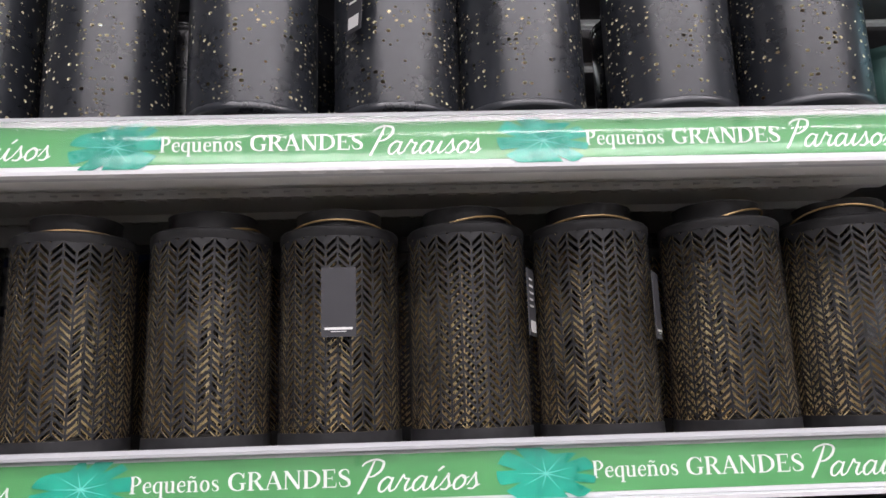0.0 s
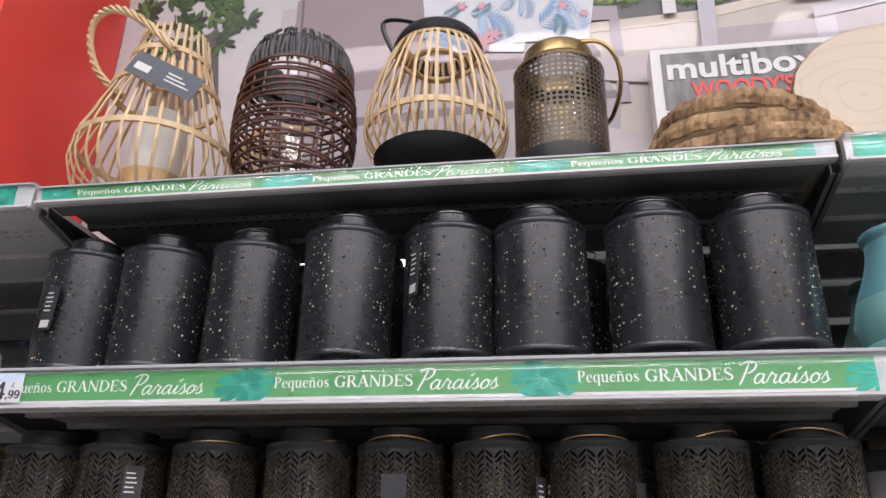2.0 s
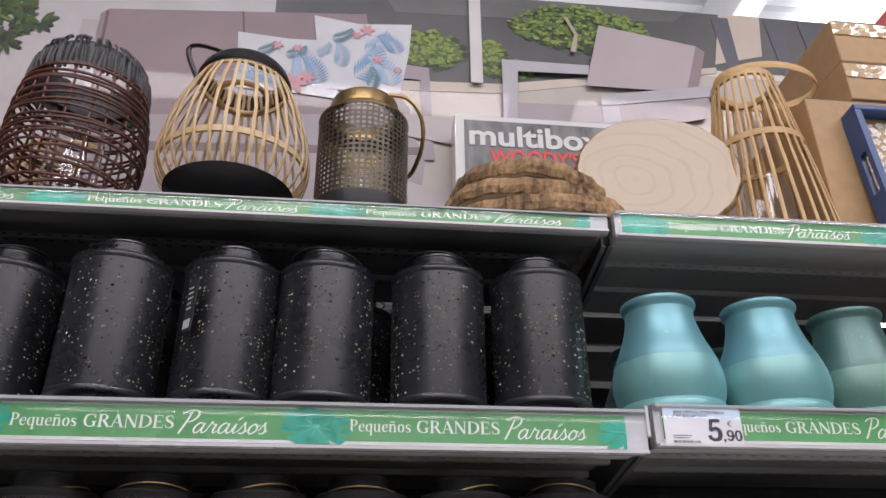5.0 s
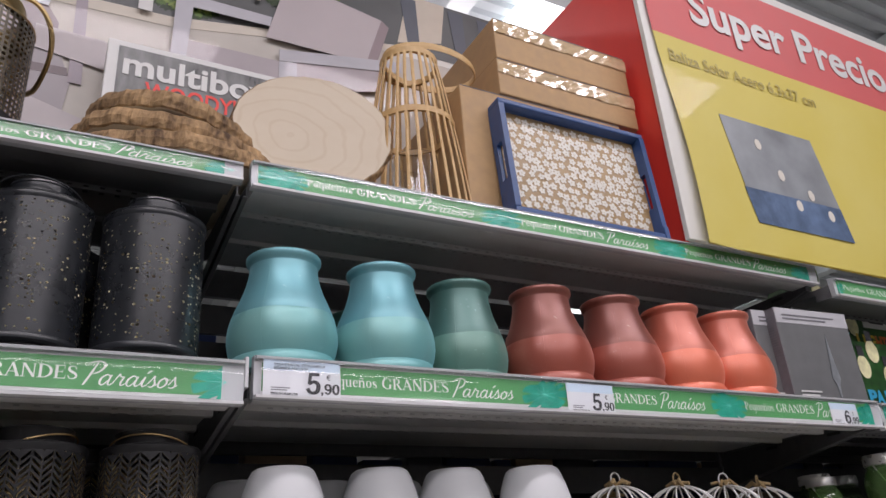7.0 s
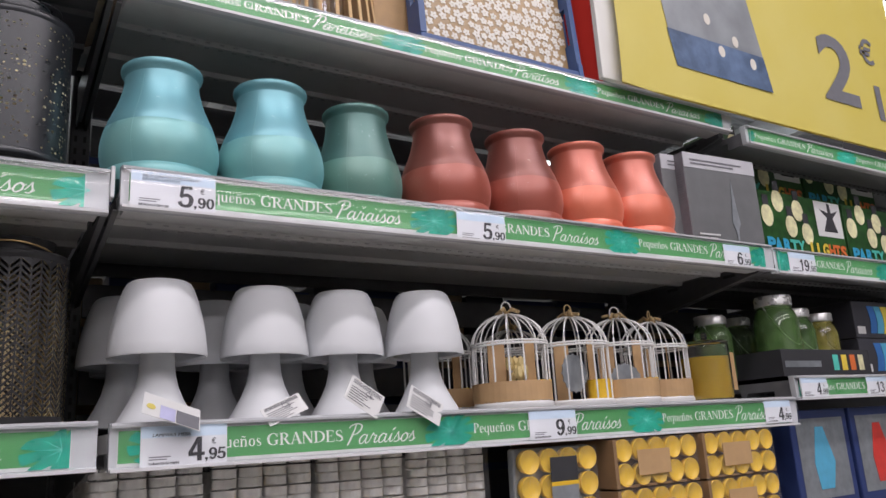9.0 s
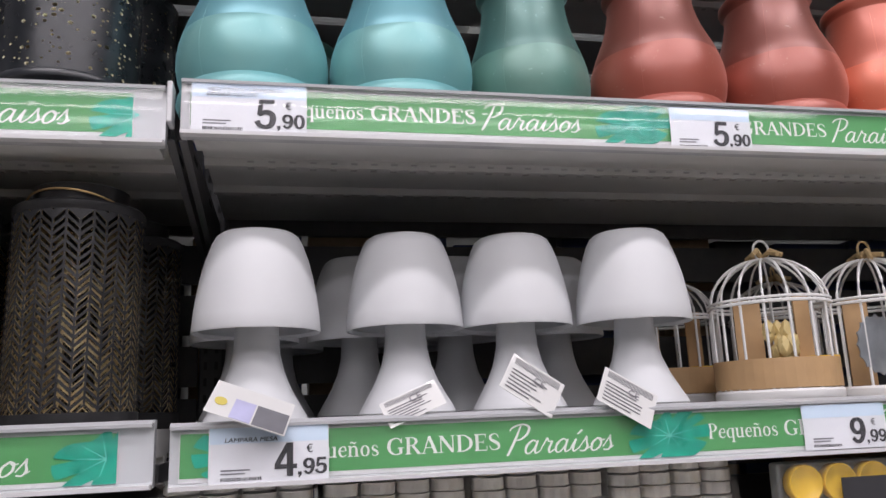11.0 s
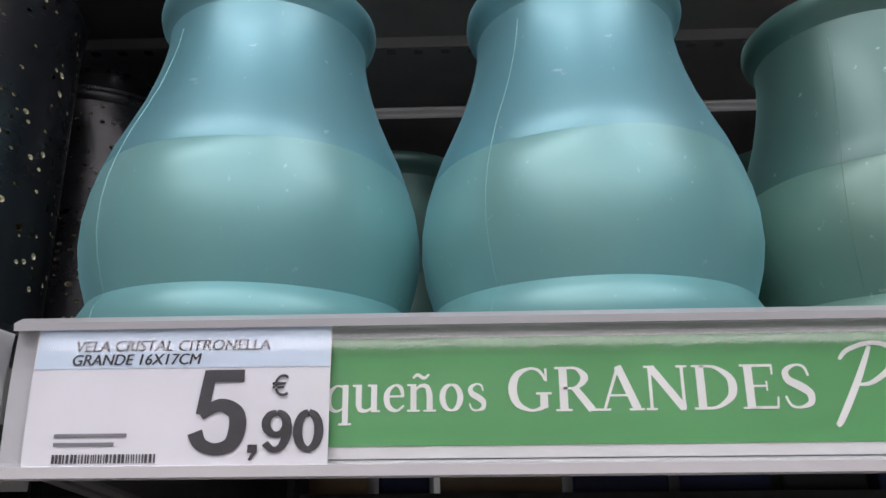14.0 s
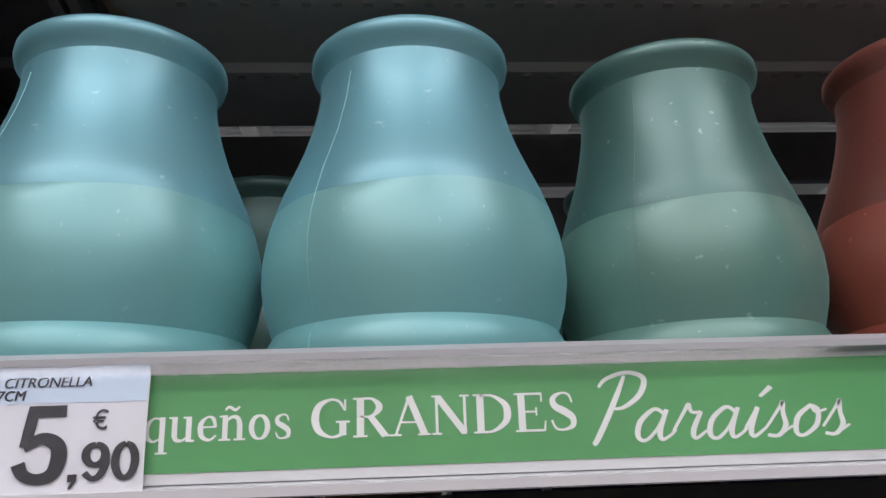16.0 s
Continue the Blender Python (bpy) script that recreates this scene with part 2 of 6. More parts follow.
def text_mesh(words, size, bold=0.0, shear=0.0, spacing=1.0, width=None, material=None):
    key = (words, size, bold, shear, spacing, width, material.name)
    if key not in TEXTS:
        cu = bpy.data.curves.new("lettering", "FONT")
        cu.body, cu.size, cu.offset, cu.shear, cu.space_character = words, size, bold, shear, spacing
        cu.extrude, cu.resolution_u = 0.00012, 4
        ob = new("tmp_text", cu)
        bpy.context.view_layer.update()
        me = bpy.data.meshes.new_from_object(ob.evaluated_get(bpy.context.evaluated_depsgraph_get()))
        bpy.data.objects.remove(ob)
        bpy.data.curves.remove(cu)
        xs = [v.co.x for v in me.vertices]
        if width:
            k = width / (max(xs) - min(xs))
            me.transform(Matrix.Diagonal((k, 1, 1, 1)))
        me.transform(pose(0, 0, 0, 90))
        me.materials.clear()
        me.materials.append(material)
        TEXTS[key] = me
    return TEXTS[key]


def words(text, x, y, z, size, material, parent, width=None, bold=0.0, shear=0.0, name="lettering"):
    return mesh_part(name, text_mesh(text, size, bold, shear, 1.0, width, material), material, parent, pose(x, y, z))


# ---- drawn letters: ribbons of varying width ----
def ribbon(bm, pts, y, steps=6):
    """A flat stroke through (x, z, width), smooth between its points."""
    pts = [Vector(p) for p in pts]
    line = []
    if len(pts) == 2:
        line = pts
    else:
        for k in range(len(pts) - 1):
            p0, p1, p2, p3 = (pts[max(0, min(len(pts) - 1, k + d))] for d in (-1, 0, 1, 2))
            for q in range(steps):
                u = q / steps
                line.append(p1 + (p2 - p0) * (u / 2) + (p0 * 2 - p1 * 5 + p2 * 4 - p3) * (u * u / 2) + (p1 * 3 - p0 - p2 * 3 + p3) * (u * u * u / 2))
        line.append(pts[-1])
    prev = None
    for k, p in enumerate(line):
        a, b = line[max(0, k - 1)], line[min(len(line) - 1, k + 1)]
        d = Vector((b.x - a.x, b.y - a.y)).normalized() * (p.z / 2)
        pair = (bm.verts.new((p.x - d.y, y, p.y + d.x)), bm.verts.new((p.x + d.y, y, p.y - d.x)))
        if prev:
            bm.faces.new((prev[0], prev[1], pair[1], pair[0]))
        prev = pair


def stem(x, z0=0.0, z1=1.0, w=0.18, feet="lrLR"):
    """An upright stroke with slab serifs: l, r at the foot, L, R at the head."""
    out = [[(x, z0, w), (x, z1, w)]]
    for mark, side, z in (("l", -1, z0 + 0.025), ("r", 1, z0 + 0.025), ("L", -1, z1 - 0.025), ("R", 1, z1 - 0.025)):
        if mark in feet:
            out.append([(x, z, 0.05), (x + side * (w / 2 + 0.085), z, 0.05)])
    return out


def ring(cx, cz, rx, rz, side, cap):
    return [(cx + rx * math.sin(math.pi * k / 6), cz + rz * math.cos(math.pi * k / 6), cap + (side - cap) * abs(math.sin(math.pi * k / 6))) for k in range(13)]


ESS = [(0.63, 0.72, 0.05), (0.56, 0.92, 0.06), (0.37, 0.97, 0.06), (0.16, 0.84, 0.13), (0.19, 0.64, 0.17), (0.42, 0.50, 0.19), (0.62, 0.34, 0.17), (0.62, 0.13, 0.13), (0.40, 0.03, 0.06), (0.20, 0.07, 0.06), (0.10, 0.28, 0.05)]
SERIF = {
    "P": (0.78, stem(0.19) + [[(0.19, 0.965, 0.06), (0.46, 0.96, 0.07), (0.64, 0.73, 0.17), (0.46, 0.49, 0.07), (0.19, 0.48, 0.05)]]),
    "e": (0.62, [[(0.12, 0.37, 0.05), (0.54, 0.37, 0.05)], [(0.53, 0.36, 0.07), (0.47, 0.57, 0.10), (0.32, 0.635, 0.05), (0.15, 0.50, 0.12), (0.11, 0.32, 0.15), (0.17, 0.12, 0.13), (0.36, 0.03, 0.07), (0.55, 0.15, 0.05)]]),
    "q": (0.72, stem(0.54, -0.30, 0.66, 0.15, "lr") + [[(0.54, 0.58, 0.06), (0.32, 0.635, 0.05), (0.15, 0.48, 0.12), (0.11, 0.31, 0.15), (0.16, 0.12, 0.12), (0.32, 0.03, 0.06), (0.53, 0.13, 0.05)]]),
    "u": (0.76, stem(0.16, 0.14, 0.66, 0.15, "L") + stem(0.55, 0.0, 0.66, 0.15, "rL") + [[(0.16, 0.22, 0.15), (0.20, 0.07, 0.12), (0.36, 0.035, 0.07), (0.52, 0.13, 0.05)]]),
    "ñ": (0.80, stem(0.17, 0.0, 0.66, 0.15, "lrL") + stem(0.58, 0.0, 0.42, 0.15, "lr") + [[(0.20, 0.50, 0.05), (0.36, 0.615, 0.08), (0.52, 0.58, 0.12), (0.58, 0.40, 0.15)], [(0.16, 0.80, 0.05), (0.28, 0.88, 0.08), (0.44, 0.80, 0.08), (0.57, 0.89, 0.05)]]),
    "o": (0.68, [ring(0.33, 0.33, 0.225, 0.305, 0.15, 0.05)]),
    "s": (0.54, [[(0.04 + 0.66 * x, 0.66 * z, 0.8 * w) for x, z, w in ESS]]),
    "G": (1.04, stem(0.80, 0.07, 0.43, 0.17, "LR") + [[(0.84, 0.70, 0.05), (0.72, 0.91, 0.07), (0.50, 0.97, 0.06), (0.22, 0.82, 0.15), (0.12, 0.50, 0.19), (0.22, 0.18, 0.15), (0.50, 0.03, 0.06), (0.72, 0.07, 0.09), (0.82, 0.16, 0.12)], [(0.855, 0.68, 0.05), (0.855, 0.97, 0.05)]]),
    "R": (0.94, stem(0.19) + [[(0.19, 0.965, 0.06), (0.48, 0.96, 0.07), (0.66, 0.75, 0.17), (0.48, 0.53, 0.07), (0.19, 0.52, 0.05)], [(0.42, 0.54, 0.15), (0.80, 0.02, 0.17)], [(0.74, 0.025, 0.05), (0.98, 0.025, 0.05)]]),
    "A": (0.96, [[(0.12, 0.03, 0.06), (0.46, 0.99, 0.07)], [(0.45, 1.0, 0.17), (0.83, 0.03, 0.18)], [(0.22, 0.34, 0.05), (0.68, 0.34, 0.05)], [(0.0, 0.025, 0.05), (0.26, 0.025, 0.05)], [(0.66, 0.025, 0.05), (0.98, 0.025, 0.05)]]),
    "N": (1.08, stem(0.18, 0, 1, 0.07, "lrL") + stem(0.88, 0, 1, 0.07, "LR") + [[(0.20, 0.97, 0.17), (0.87, 0.03, 0.17)]]),
    "D": (1.04, stem(0.19) + [[(0.19, 0.965, 0.06), (0.50, 0.95, 0.07), (0.80, 0.74, 0.15), (0.87, 0.50, 0.19), (0.80, 0.26, 0.15), (0.50, 0.05, 0.07), (0.19, 0.035, 0.06)]]),
    "E": (0.84, stem(0.19) + [[(0.19, 0.97, 0.06), (0.72, 0.97, 0.06)], [(0.19, 0.51, 0.05), (0.58, 0.51, 0.05)], [(0.19, 0.03, 0.06), (0.76, 0.03, 0.06)], [(0.70, 0.98, 0.05), (0.70, 0.76, 0.04)], [(0.56, 0.62, 0.04), (0.56, 0.40, 0.04)], [(0.75, 0.02, 0.05), (0.78, 0.27, 0.04)]]),
    "S": (0.76, [ESS]),
}
SCRIPT = {
    "P": (0.95, [[(0.42, 2.12, 0.12), (0.30, 1.2, 0.20), (0.10, 0.1, 0.20), (0.02, -0.05, 0.14)], [(-0.16, 1.75, 0.10), (-0.02, 2.02, 0.16), (0.46, 2.22, 0.18), (0.92, 2.02, 0.20), (0.92, 1.50, 0.20), (0.60, 1.10, 0.16), (0.30, 1.05, 0.10)]]),
    "a": (0.98, [[(0.66, 0.86, 0.14), (0.40, 1.0, 0.16), (0.12, 0.62, 0.19), (0.14, 0.16, 0.18), (0.36, 0.03, 0.14), (0.60, 0.42, 0.12), (0.72, 0.98, 0.15)], [(0.72, 0.98, 0.15), (0.66, 0.34, 0.19), (0.76, 0.04, 0.15), (0.96, 0.18, 0.11), (1.06, 0.34, 0.10)]]),
    "r": (0.82, [[(0.02, 0.30, 0.10), (0.20, 0.92, 0.13), (0.27, 1.12, 0.15), (0.38, 0.88, 0.13), (0.62, 0.86, 0.16)], [(0.62, 0.88, 0.15), (0.52, 0.32, 0.19), (0.62, 0.04, 0.15), (0.86, 0.28, 0.10)]]),
    "í": (0.52, [[(0.02, 0.30, 0.10), (0.24, 0.95, 0.15)], [(0.24, 0.97, 0.17), (0.17, 0.32, 0.19), (0.28, 0.04, 0.15), (0.54, 0.30, 0.10)], [(0.26, 1.30, 0.13), (0.50, 1.62, 0.20)]]),
    "s": (0.66, [[(0.02, 0.28, 0.10), (0.28, 0.92, 0.12), (0.34, 1.12, 0.15), (0.40, 0.74, 0.16), (0.52, 0.36, 0.19), (0.38, 0.05, 0.16), (0.10, 0.08, 0.15)], [(0.40, 0.06, 0.10), (0.70, 0.34, 0.10)]]),
    "o": (0.80, [[(0.44, 1.0, 0.15), (0.14, 0.64, 0.19), (0.15, 0.16, 0.18), (0.36, 0.03, 0.15), (0.64, 0.34, 0.18), (0.62, 0.82, 0.17), (0.42, 0.98, 0.13)], [(0.44, 0.96, 0.11), (0.56, 0.76, 0.11), (0.84, 0.84, 0.10)]]),
}
NINE = [ring(0.30, 0.67, 0.20, 0.255, 0.18, 0.14), [(0.51, 0.68, 0.17), (0.51, 0.42, 0.18), (0.41, 0.14, 0.16), (0.25, 0.07, 0.14), (0.09, 0.22, 0.15)]]
DIGIT = {
    "0": (0.62, [ring(0.30, 0.50, 0.205, 0.43, 0.18, 0.14)]),
    "1": (0.62, [[(0.36, 0.0, 0.18), (0.36, 1.0, 0.18)], [(0.38, 0.93, 0.14), (0.12, 0.72, 0.14)]]),
    "4": (0.62, [[(0.42, 0.0, 0.17), (0.42, 1.0, 0.17)], [(0.39, 0.97, 0.14), (0.07, 0.33, 0.14)], [(0.02, 0.29, 0.14), (0.61, 0.29, 0.14)]]),
    "5": (0.62, [[(0.14, 0.925, 0.15), (0.55, 0.925, 0.15)], [(0.175, 0.99, 0.14), (0.105, 0.47, 0.14)], [(0.09, 0.46, 0.11), (0.29, 0.58, 0.15), (0.47, 0.50, 0.18), (0.505, 0.32, 0.19), (0.44, 0.13, 0.17), (0.27, 0.07, 0.14), (0.11, 0.13, 0.15), (0.04, 0.27, 0.17)]]),
    "6": (0.62, [[(0.60 - x, 1.0 - z, w) for x, z, w in stroke] for stroke in NINE]),
    "9": (0.62, NINE),
    "3": (0.62, [[(0.07, 0.76, 0.15), (0.27, 0.93, 0.14), (0.47, 0.76, 0.17), (0.27, 0.55, 0.12)], [(0.27, 0.55, 0.12), (0.50, 0.32, 0.18), (0.28, 0.07, 0.14), (0.05, 0.26, 0.16)]]),
    ",": (0.30, [[(0.15, 0.0, 0.19), (0.15, 0.19, 0.19)], [(0.20, 0.03, 0.09), (0.10, -0.17, 0.06)]]),
}


def drawn(text, alphabet, x, y, z, height, width, material, parent, lean=0.0, weight=1.0, name="lettering"):
    """Letters of one alphabet, unit height scaled to height, the whole drawn out to width."""
    key = (text, height, width, lean, material.name)
    if key not in TEXTS:
        bm = bmesh.new()
        pen, layer = 0.0, 0
        for ch in text:
            adv, strokes = alphabet[ch]
            for stroke in strokes:
                ribbon(bm, [(pen + px + lean * pz, pz, pw * weight) for px, pz, pw in stroke], -0.000025 * (layer % 5))
                layer += 1
            pen += adv
        xs = [v.co.x for v in bm.verts]
        k = width / (max(xs) - min(xs))
        bmesh.ops.transform(bm, matrix=Matrix.Diagonal((k, 1, height, 1)) @ Matrix.Translation((-min(xs), 0, 0)), verts=bm.verts)
        me = bpy.data.meshes.new("lettering")
        bm.normal_update()
        bm.to_mesh(me)
        bm.free()
        me.materials.append(material)
        TEXTS[key] = me
    return mesh_part(name, TEXTS[key], material, parent, pose(x, y, z))


# ---- shell of the store ----
def structure(name, bm, material, label, category):
    return tagged(part(name, bm, material), label, category, kind="structure")


structure("floor", box(-9, 11, -7, 9, -0.1, 0), FLOORM, "pale polished store floor", "floor")
structure("wall_south", box(-9, 11, -7.2, -7, 0, 5), WALLM, "plain grey store wall", "wall")
structure("wall_north", box(-9, 11, 9, 9.2, 0, 5), WALLM, "plain grey store wall", "wall")
structure("wall_west", box(-9.2, -9, -7.2, 9.2, 0, 5), WALLM, "plain grey store wall", "wall")
structure("wall_east", box(11, 11.2, -7.2, 9.2, 0, 5), WALLM, "plain grey store wall", "wall")
bm = bmesh.new()
ribs = []
for k in range(134):
    yb = -7.2 + k * 0.123
    ribs += [(yb, 4.9), (yb + 0.055, 4.9), (yb + 0.07, 4.94), (yb + 0.11, 4.94)]
prism(ribs + [(9.3, 5.05), (-7.2, 5.05)], -9, 11, bm)
structure("ceiling", bm, CEIL, "light grey corrugated metal ceiling", "ceiling")
for bx in (-4.2, -1.1, 1.68, 5.1, 8.2):
    structure("ceiling_beam", box(bx, bx + 0.16, -7, 9, 4.55, 4.9, 0.01), BEAM, "painted steel ceiling beam", "beam")
for by in (1.6, 4.6):
    structure("ceiling_beam", box(-9, 11, by, by + 0.12, 4.45, 4.6, 0.01), BEAM, "painted steel ceiling beam", "beam")
for sx, sy in ((2.31, 1.25), (6.2, 1.25), (5.4, 5.0), (-3.6, 5.0)):
    structure("skylight", box(sx, sx + 1.5, sy, sy + 2.6, 4.84, 4.88), SKYLIGHT, "bright white ceiling skylight panel", "skylight")

# ---- shelving ----
BAYS = {"L": (-2.80, -1.382), "A": (-1.370, -0.006), "B": (0.008, 1.420), "C": (1.432, 2.85)}
PERIOD = 0.438


def leaf_outline(cx, cz, w, h, lean=0.5):
    """A split monstera leaf: a heart with narrow cuts along both sides."""
    pts = []
    for k in range(64):
        a = math.tau * k / 64
        r = 1.0 + 0.10 * math.cos(2 * a) - 0.30 * max(0.0, math.cos(a - 1.57)) ** 8
        if k % 6 == 3 and abs(a - 4.71) > 0.35 and abs(a - 1.57) > 0.5:
            r *= 0.58
        b = a + lean
        pts.append((cx + w / 2 * r * math.cos(b), cz + h / 2 * r * math.sin(b)))
    return pts


def shelf(bay, top, ticket_y, low, high, start, board, back=0.45, span=None):
    """A shelf board with folded steel underside and the price rail along its front."""
    x0, x1 = span or BAYS[bay]
    y0 = ticket_y
    root = thing("shelf", 0, 0, 0, "grey steel store shelf with a green printed price rail", "shelf", "store shelves")
    b = high - 0.004
    under = low + 0.006
    outline = [(y0 + 0.016, under), (y0 + 0.062, under), (y0 + 0.062, under + 0.018), (y0 + 0.135, under + 0.018), (y0 + 0.138, under + 0.009), (y0 + 0.152, under + 0.009), (y0 + 0.155, under + 0.020),
               (y0 + 0.255, under + 0.020), (y0 + 0.258, under + 0.011), (y0 + 0.272, under + 0.011), (y0 + 0.275, under + 0.022), (back, under + 0.022), (back, top - 0.011), (y0 + 0.016, top - 0.011)]
    part("board", prism(outline, x0 + 0.01, x1 - 0.01), board, root)
    holes = bmesh.new()
    nh = int((x1 - x0 - 0.1) / 0.025)
    for k in range(nh):
        hx = x0 + 0.06 + k * 0.025
        for hy, hz in ((0.145, 0.0085), (0.265, 0.0105)):
            box(hx, hx + 0.008, y0 + hy - 0.003, y0 + hy + 0.003, under + hz - 0.0006, under + hz + 0.0004, bm=holes)
        box(hx, hx + 0.008, y0 + 0.1338, y0 + 0.1362, under + 0.0128, under + 0.0146, bm=holes)
    part("perforation", holes, SLOTG if board is SHELF else SLOT, root)["kind"] = "stuff"
    rail = part("price_rail", prism([(y0 + 0.012, low), (y0 - 0.001, low), (y0 - 0.004, low + 0.003), (y0, low + 0.006), (y0, high - 0.007), (y0 - 0.003, high - 0.003), (y0 + 0.001, high), (y0 + 0.014, high)], x0, x1), RAILP, root)
    part("top_lip", prism([(y0 - 0.0092, high - 0.0065), (y0 - 0.0096, high - 0.0035), (y0 - 0.004, high - 0.0005), (y0 - 0.0005, high - 0.0005), (y0 - 0.0005, high - 0.006)], x0 + 0.001, x1 - 0.001), RAILP, rail)
    part("bottom_lip", prism([(y0 - 0.0105, low - 0.0005), (y0 - 0.0105, low + 0.0035), (y0 - 0.001, low + 0.0045), (y0 - 0.001, low - 0.0012)], x0 + 0.001, x1 - 0.001), RAILW, rail)
    a, c = x0 + (0.004 if start is None else 0.009), x1 - 0.030
    part("paper_strip", sheet(rect(a, c, low + 0.006, high - 0.009), y0 - 0.0012), PAPER, rail)
    cov = bmesh.new()
    row = [(y0 - 0.0088 - 0.0026 * math.sin(math.pi * q / 8), low + 0.003 + (high - low - 0.008) * q / 8) for q in range(9)]
    va, vb = [cov.verts.new((x0 + 0.002, *p)) for p in row], [cov.verts.new((x1 - 0.002, *p)) for p in row]
    for q in range(8):
        cov.faces.new((va[q], vb[q], vb[q + 1], va[q + 1]))
    cover = part("clear_cover", cov, COVER, rail, "clear bowed plastic cover", True)
    cover.visible_shadow = False
    h = high - low
    g0, g1 = low + 0.17 * h, high - 0.18 * h
    part("green_band", sheet(rect(a + 0.001, c - 0.001, g0, g1), y0 - 0.0016), GREEN, rail)
    if start is None:
        return root
    s = h / 0.060
    k = -4
    while True:
        p = start + k * PERIOD
        k += 1
        if p > c:
            break
        if p + 0.08 < c and p > a:
            drawn("Pequeños", SERIF, p - 0.004, y0 - 0.0018, low + 0.0222 * s, 0.0150 * s, 0.083, WHITEP, rail)
        if p + 0.205 < c and p + 0.088 > a:
            drawn("GRANDES", SERIF, p + 0.0875, y0 - 0.0018, low + 0.0218 * s, 0.0158 * s, 0.115, WHITEP, rail)
        if p + 0.335 < c and p + 0.216 > a:
            drawn("Paraísos", SCRIPT, p + 0.2085, y0 - 0.0018, low + 0.0165 * s, 0.0128 * s, 0.117, WHITEP, rail, 0.24, 0.74)
        lx = p + 0.389
        if lx - 0.03 < c and lx + 0.03 > a:
            o = [(max(a + 0.001, min(c - 0.001, u)), max(low + 0.0065, min(v, high - 0.0095))) for u, v in leaf_outline(lx, low + 0.46 * h, 0.088, 0.060 * s, 0.5 if k % 2 else -0.3)]
            part("printed_leaf", sheet(o, y0 - 0.0024), TEALP, rail)
            vb = bmesh.new()
            for q in range(9):
                t = q * 0.70 + 0.3
                ex, ez = lx + 0.032 * math.cos(t), low + 0.46 * h + 0.019 * s * math.sin(t)
                if a + 0.002 < ex < c - 0.002:
                    nx, nz = -0.0006 * math.sin(t), 0.0006 * math.cos(t)
                    sheet([(lx + nx, low + 0.46 * h + nz), (lx - nx, low + 0.46 * h - nz), (ex, ez)], y0 - 0.0027 - 0.00001 * q, 0.00001, vb)
            part("leaf_vein", vb, TEALL, rail)
    return root


def bracket(x, y0, z, side):
    root = thing("shelf_bracket", x, 0, z, "graphite steel shelf bracket with folded lower edge", "bracket", "shelf brackets")
    part("plate", prism([(y0 + 0.03, -0.004), (y0 + 0.03, -0.020), (0.43, -0.085), (0.465, -0.085), (0.465, -0.004)], 0, side * 0.003), STEEL, root)
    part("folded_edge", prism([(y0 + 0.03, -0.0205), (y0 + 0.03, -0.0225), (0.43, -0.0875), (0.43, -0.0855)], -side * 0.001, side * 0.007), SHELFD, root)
    part("hook", box(min(0, side * 0.003), max(0, side * 0.003), 0.462, 0.478, -0.078, -0.06), STEEL, root)
    for sy in (0.10, 0.28):
        part("punched_slot", box(min(-side * 0.0004, side * 0.0034), max(-side * 0.0004, side * 0.0034), y0 + sy, y0 + sy + 0.035, -0.019, -0.012), SLOT, root)
    return root


F1, F2, F3 = 1.246, 1.594, 1.950
F1A, F2A, F3A = 1.251, 1.588, 1.942
shelf("A", F2A, 0.0, 1.521, 1.585, -0.420, SHELF)
shelf("B", F2, 0.0, 1.532, 1.594, 0.1155, SHELF)
shelf("A", F1A, 0.004, 1.188, 1.250, -0.435, SHELF)
shelf("B", F1, 0.004, 1.185, 1.246, 0.125, SHELF)
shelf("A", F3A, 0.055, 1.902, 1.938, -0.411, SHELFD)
shelf("B", F3, 0.055, 1.896, 1.947, 0.106, SHELF)
# C-bay boards take the darker grey all over.
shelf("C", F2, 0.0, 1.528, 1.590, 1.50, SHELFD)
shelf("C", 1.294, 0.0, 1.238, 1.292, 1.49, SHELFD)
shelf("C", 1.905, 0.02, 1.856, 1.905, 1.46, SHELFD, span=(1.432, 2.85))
shelf("L", F3, 0.055, 1.896, 1.948, -1.83, SHELF)
shelf("L", 1.575, 0.0, 1.515, 1.573, None, SHELF)
shelf("L", F1, 0.004, 1.185, 1.246, None, SHELF)
for bay, start in (("A", None), ("B", None), ("C", None), ("L", None)):
    shelf(bay, 0.915, 0.0, 0.855, 0.913, start, SHELF)
    shelf(bay, 0.55, 0.0, 0.49, 0.548, start, SHELF)
    shelf(bay, 0.16, 0.0, 0.10, 0.158, start, SHELF)
